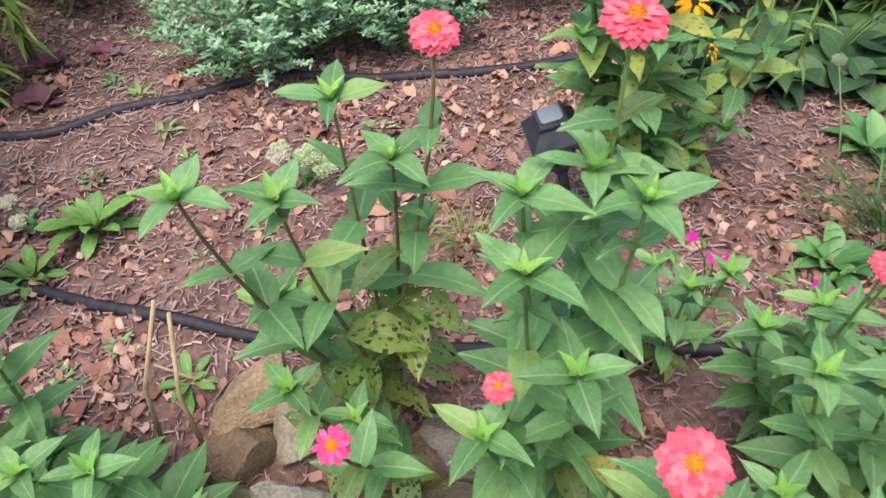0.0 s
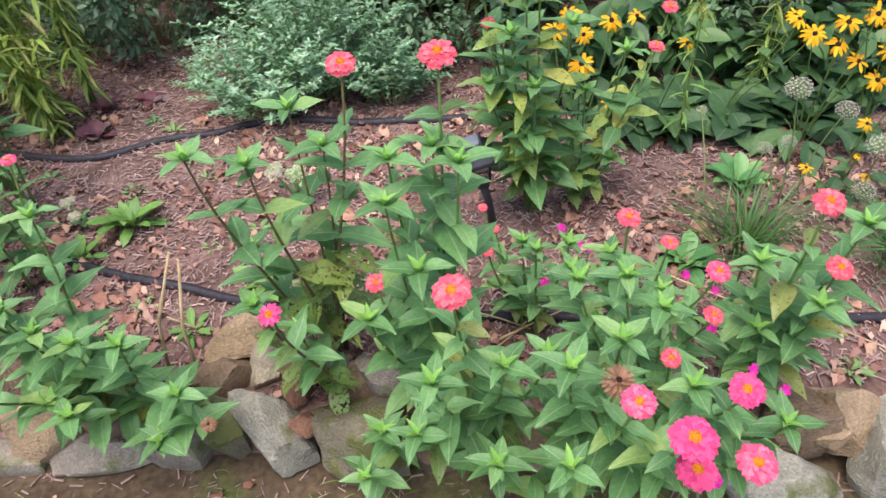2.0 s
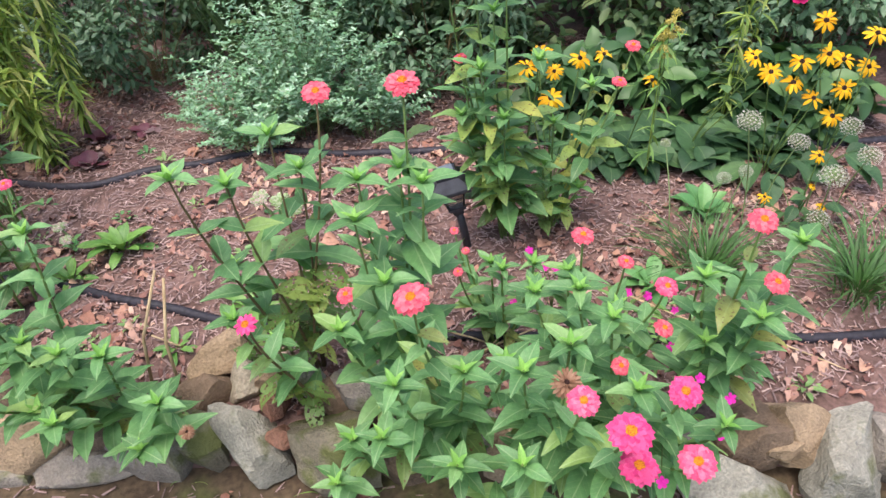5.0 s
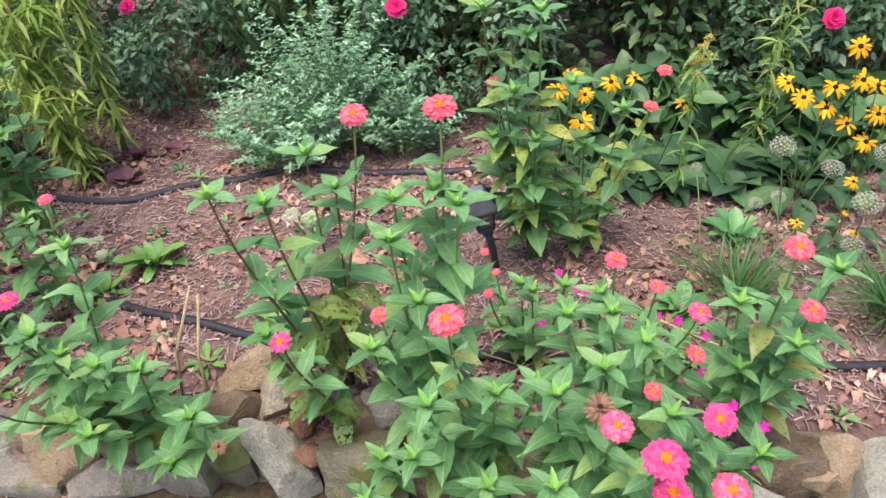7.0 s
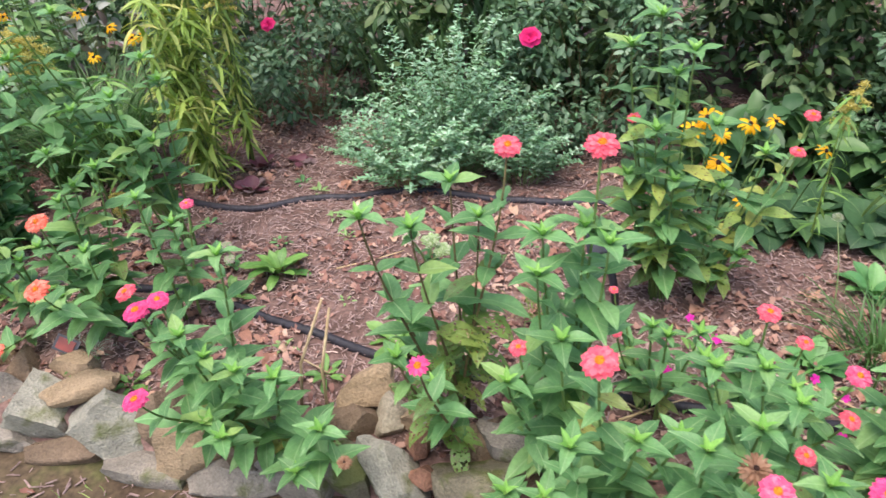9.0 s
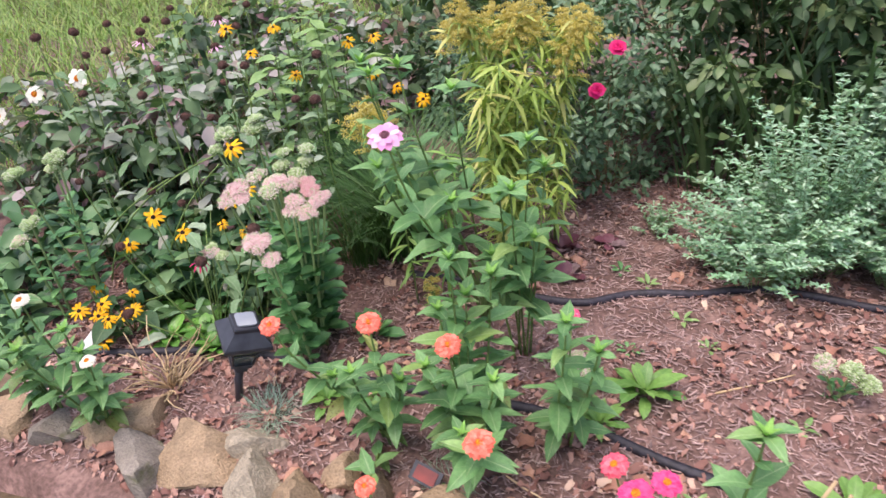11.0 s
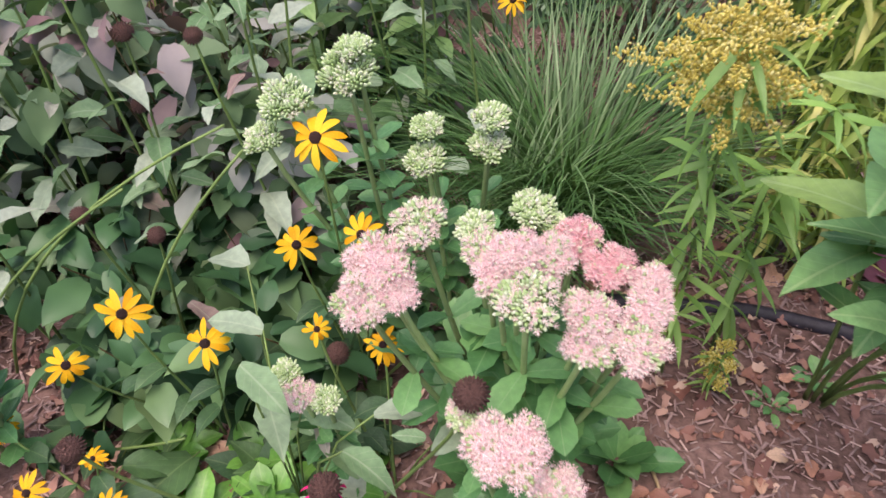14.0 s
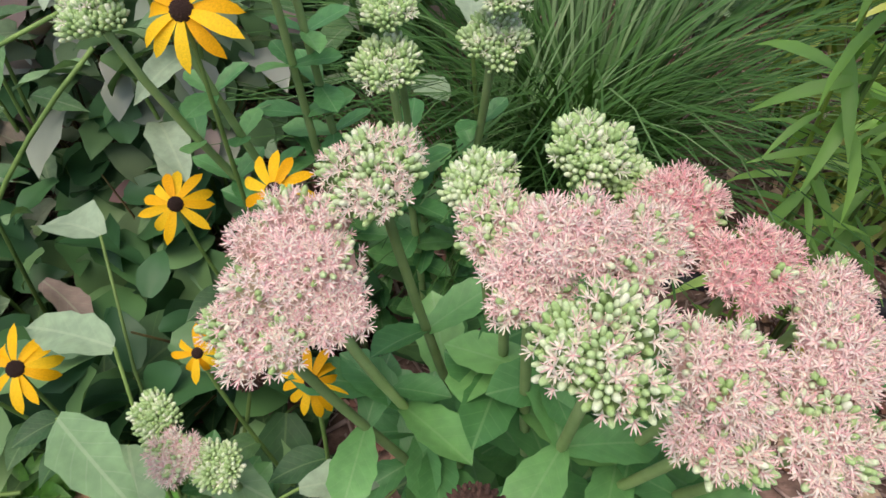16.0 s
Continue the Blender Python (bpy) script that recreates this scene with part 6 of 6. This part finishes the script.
wall = tagged(new("stone_wall"), "low dry-laid wall of rough mixed fieldstones", "stone wall", kind="structure")
STONES = [
    (-2.12, 1.18, 0.00, 0.24, 0.16, 0.12, "tan", 10), (-1.95, 1.08, -0.02, 0.20, 0.16, 0.17, "grey", -10), (-1.77, 1.12, 0.00, 0.24, 0.17, 0.15, "tan", 5), (-1.66, 1.18, 0.02, 0.18, 0.10, 0.09, "pale", 20),
    (-1.57, 1.04, -0.02, 0.15, 0.14, 0.18, "pale", -25), (-1.45, 1.06, -0.01, 0.14, 0.13, 0.17, "tan", 10), (-1.31, 1.01, -0.03, 0.19, 0.16, 0.18, "grey", 0), (-1.36, 1.15, 0.01, 0.10, 0.08, 0.07, "tan", 30),
    (-1.12, 0.98, -0.03, 0.19, 0.17, 0.17, "lichen", 8), (-1.23, 1.10, 0.01, 0.12, 0.09, 0.07, "brown", -30), (-1.07, 1.12, 0.02, 0.13, 0.09, 0.08, "tan", 10), (-0.98, 1.01, 0.055, 0.19, 0.09, 0.055, "tan", 22),
    (-0.86, 0.95, -0.02, 0.19, 0.17, 0.18, "lichen", -4), (-0.70, 0.96, 0.01, 0.13, 0.14, 0.14, "brown", 15), (-0.58, 0.90, -0.03, 0.17, 0.13, 0.14, "tan", 0), (-0.46, 0.95, -0.03, 0.18, 0.14, 0.13, "brown", 12),
    (-0.44, 0.86, -0.08, 0.26, 0.10, 0.08, "grey", 4), (-0.30, 0.90, -0.04, 0.19, 0.15, 0.15, "grey", -8), (-0.18, 0.89, -0.03, 0.14, 0.13, 0.14, "moss", 10), (-0.17, 0.99, 0.01, 0.12, 0.10, 0.10, "brown", 30),
    (-0.14, 1.08, 0.05, 0.12, 0.10, 0.11, "tan", 12), (-0.05, 1.01, 0.03, 0.08, 0.09, 0.08, "pale", -30), (-0.02, 0.86, -0.01, 0.13, 0.15, 0.16, "lichen", 28), (0.04, 0.94, 0.04, 0.07, 0.06, 0.07, "red", 40),
    (0.06, 0.84, 0.02, 0.055, 0.05, 0.05, "red", 20), (0.03, 1.03, 0.03, 0.10, 0.08, 0.07, "tan", 5), (0.10, 1.01, 0.035, 0.10, 0.08, 0.07, "lichen", -20), (0.17, 0.83, -0.02, 0.20, 0.18, 0.15, "moss", 10),
    (0.19, 0.96, 0.03, 0.12, 0.10, 0.08, "brown", 15), (0.26, 0.95, 0.03, 0.13, 0.10, 0.09, "grey", -15), (0.35, 0.84, -0.04, 0.16, 0.14, 0.13, "brown", 5), (0.50, 0.83, -0.04, 0.17, 0.14, 0.14, "grey", -5),
    (0.66, 0.82, -0.04, 0.18, 0.14, 0.14, "tan", 8), (0.83, 0.81, -0.04, 0.18, 0.14, 0.14, "brown", -6), (0.99, 0.80, -0.04, 0.17, 0.14, 0.14, "grey", 4), (1.18, 0.80, 0.00, 0.12, 0.12, 0.12, "brown", 10),
    (1.12, 0.70, -0.06, 0.26, 0.14, 0.12, "lichen", 0), (1.30, 0.81, 0.01, 0.14, 0.11, 0.15, "tan", -28), (1.25, 0.75, 0.0, 0.07, 0.05, 0.05, "tan", 30), (1.40, 0.74, -0.03, 0.17, 0.15, 0.14, "lichen", 6), (1.56, 0.76, -0.04, 0.18, 0.15, 0.15, "grey", 2),
    (-2.32, 1.14, -0.03, 0.22, 0.16, 0.16, "grey", 4), (-2.52, 1.16, -0.03, 0.20, 0.16, 0.16, "tan", -6), (-2.72, 1.18, -0.03, 0.22, 0.16, 0.16, "brown", 6), (-2.94, 1.2, -0.03, 0.22, 0.16, 0.16, "grey", 0), (1.74, 0.76, -0.04, 0.2, 0.15, 0.15, "tan", 0),
    (-1.85, 0.98, -0.08, 0.24, 0.10, 0.08, "brown", 3), (-1.62, 0.97, -0.08, 0.20, 0.10, 0.08, "brown", 0), (-1.22, 0.92, -0.09, 0.20, 0.09, 0.07, "grey", 0), (-0.98, 0.90, -0.09, 0.20, 0.09, 0.07, "brown", 0), (-0.72, 0.87, -0.09, 0.20, 0.09, 0.07, "grey", 0),
]
for i, (x, y, z, sx, sy, sz, kind, rz) in enumerate(STONES):
    part("stone", stone_mesh(sx * 1.22, sy * 1.18, sz * 1.16, STONE[kind], i + 1), wall, pose(x, y + 0.045, z - 0.01, rnd(-8, 8), rnd(-8, 8), rz))

# ---- lawn in front, grass far behind ----
lm = []
while len(lm) < 16000:
    x, y = rnd(-3.2, 1.8), rnd(-0.3, 0.86)
    e = wall_y(x) - y
    if e < 0.02 or random.random() > min(1, 0.05 + max(0, e - 0.10) * 3.2) * (0.35 + noise.noise(Vector((x * 3, y * 3, 5))) * 1.2 + 0.4):
        continue
    a = rnd(0, 6.28)
    s = rnd(0.03, 0.075)
    lm.append(mat4(aim((x, y, LAWN - 0.002), (math.cos(a) * 0.8, math.sin(a) * 0.8, rnd(0.4, 1.6)), (s * 2.0, s, s), rnd(-1, 1))))
tagged(new("lawn_grass", Geo().many(GRASS_V, GRASS_F, lm).mesh("lawn_grass", M_lawn)), "patchy short lawn grass below the wall", "grass", kind="stuff")
lm = []
for k in range(16000):
    x, y = rnd(-9, -3.0), rnd(2.6, 9)
    a, s = rnd(0, 6.28), rnd(0.15, 0.42)
    lm.append(mat4(aim((x, y, -0.1 if y > 5.3 else 0), (math.cos(a) * 0.5, math.sin(a) * 0.5, rnd(0.8, 1.8)), (s * 0.9, s, s), rnd(-1, 1))))
tagged(new("meadow_grass", Geo().many(GRASS_V, GRASS_F, lm).mesh("meadow_grass", M_lawn)), "tall yellow-green grass beyond the flower bed", "grass", kind="stuff")

# ---- mulch chips and fallen leaves ----
CV = [(-0.5, -0.05, 0), (0.5, -0.07, 0), (0.46, 0.07, 0), (-0.44, 0.05, 0), (-0.42, -0.03, 0.06), (0.44, -0.05, 0.05), (0.4, 0.04, 0.07), (-0.4, 0.03, 0.05)]
CF = [(4, 5, 6, 7), (0, 1, 5, 4), (1, 2, 6, 5), (2, 3, 7, 6), (3, 0, 4, 7)]
for name, mat, count, lo, hi in (("mulch_chips", M_chip, 34000, 0.012, 0.038), ("pale_mulch_chips", M_chip2, 14000, 0.008, 0.027)):
    lm = []
    while len(lm) < count:
        x, y = rnd(-3.0, 2.2), rnd(0.95, 3.3) if random.random() < 0.95 or mat is M_chip2 else rnd(0.4, 0.9)
        if -0.03 < y - wall_y(x) < 0.12:
            continue
        s = rnd(lo, hi)
        lm.append(mat4(Matrix.Translation((x, y, (gh(x, y) if y > wall_y(x) else LAWN) + 0.004 + rnd(0, 0.004))) @ Euler((rnd(-0.25, 0.25), rnd(-0.3, 0.3), rnd(0, 6.28))).to_matrix().to_4x4() @ Matrix.Diagonal((s, s * rnd(0.6, 1.6), s * 0.9, 1))))
    tagged(new(name, Geo().many(CV, CF, lm).mesh(name, mat, False)), "shredded bark mulch chips covering the bed", "mulch", kind="stuff")
FV, FF = blade(0.55, 0.45, 0.45, 1.5, 4, 2, 1.1, 0.2, wave=0.14, teeth=0.22)


def litter(x, y, s):
    z = gh(x, y) + 0.012 if y > wall_y(x) + 0.06 else LAWN + 0.004
    return Matrix.Translation((x, y, z)) @ Euler((rnd(-0.25, 0.25), rnd(-0.3, 0.3), rnd(0, 6.28))).to_matrix().to_4x4() @ Matrix.Scale(s, 4)


lm = []
while len(lm) < 8200:
    x, y = rnd(-3.0, 2.0), rnd(0.95, 3.2)
    if y < wall_y(x) + 0.1 or noise.noise(Vector((x * 2.2, y * 2.2, 9))) + rnd(-0.35, 0.45) < 0.0:
        continue
    lm.append(mat4(litter(x, y, rnd(0.014, 0.058) * rnd(0.6, 1.0))))
tagged(new("leaf_litter", Geo().many(FV, FF, lm).mesh("leaf_litter", M_falli)), "crumbled red-brown leaf litter on the mulch", "leaf litter", kind="stuff")
n = 0
while n < 290:
    x, y = rnd(-2.2, 1.6), rnd(0.50, 2.4)
    if n % 8 == 0:
        x, y = random.gauss(-1.36, 0.16), random.gauss(1.76, 0.12)
    e = y - wall_y(x)
    if -0.03 < e < 0.12 or noise.noise(Vector((x * 2.2, y * 2.2, 9))) + rnd(-0.4, 0.4) < 0:
        continue
    ob = tagged(new("fallen_leaf", random.choice(L_fall)), "curled dry brown fallen leaf on the ground", "fallen leaf", "fallen leaves")
    ob.matrix_basis = litter(x, y, rnd(0.03, 0.055) if n % 8 == 0 else rnd(0.04, 0.085))
    n += 1
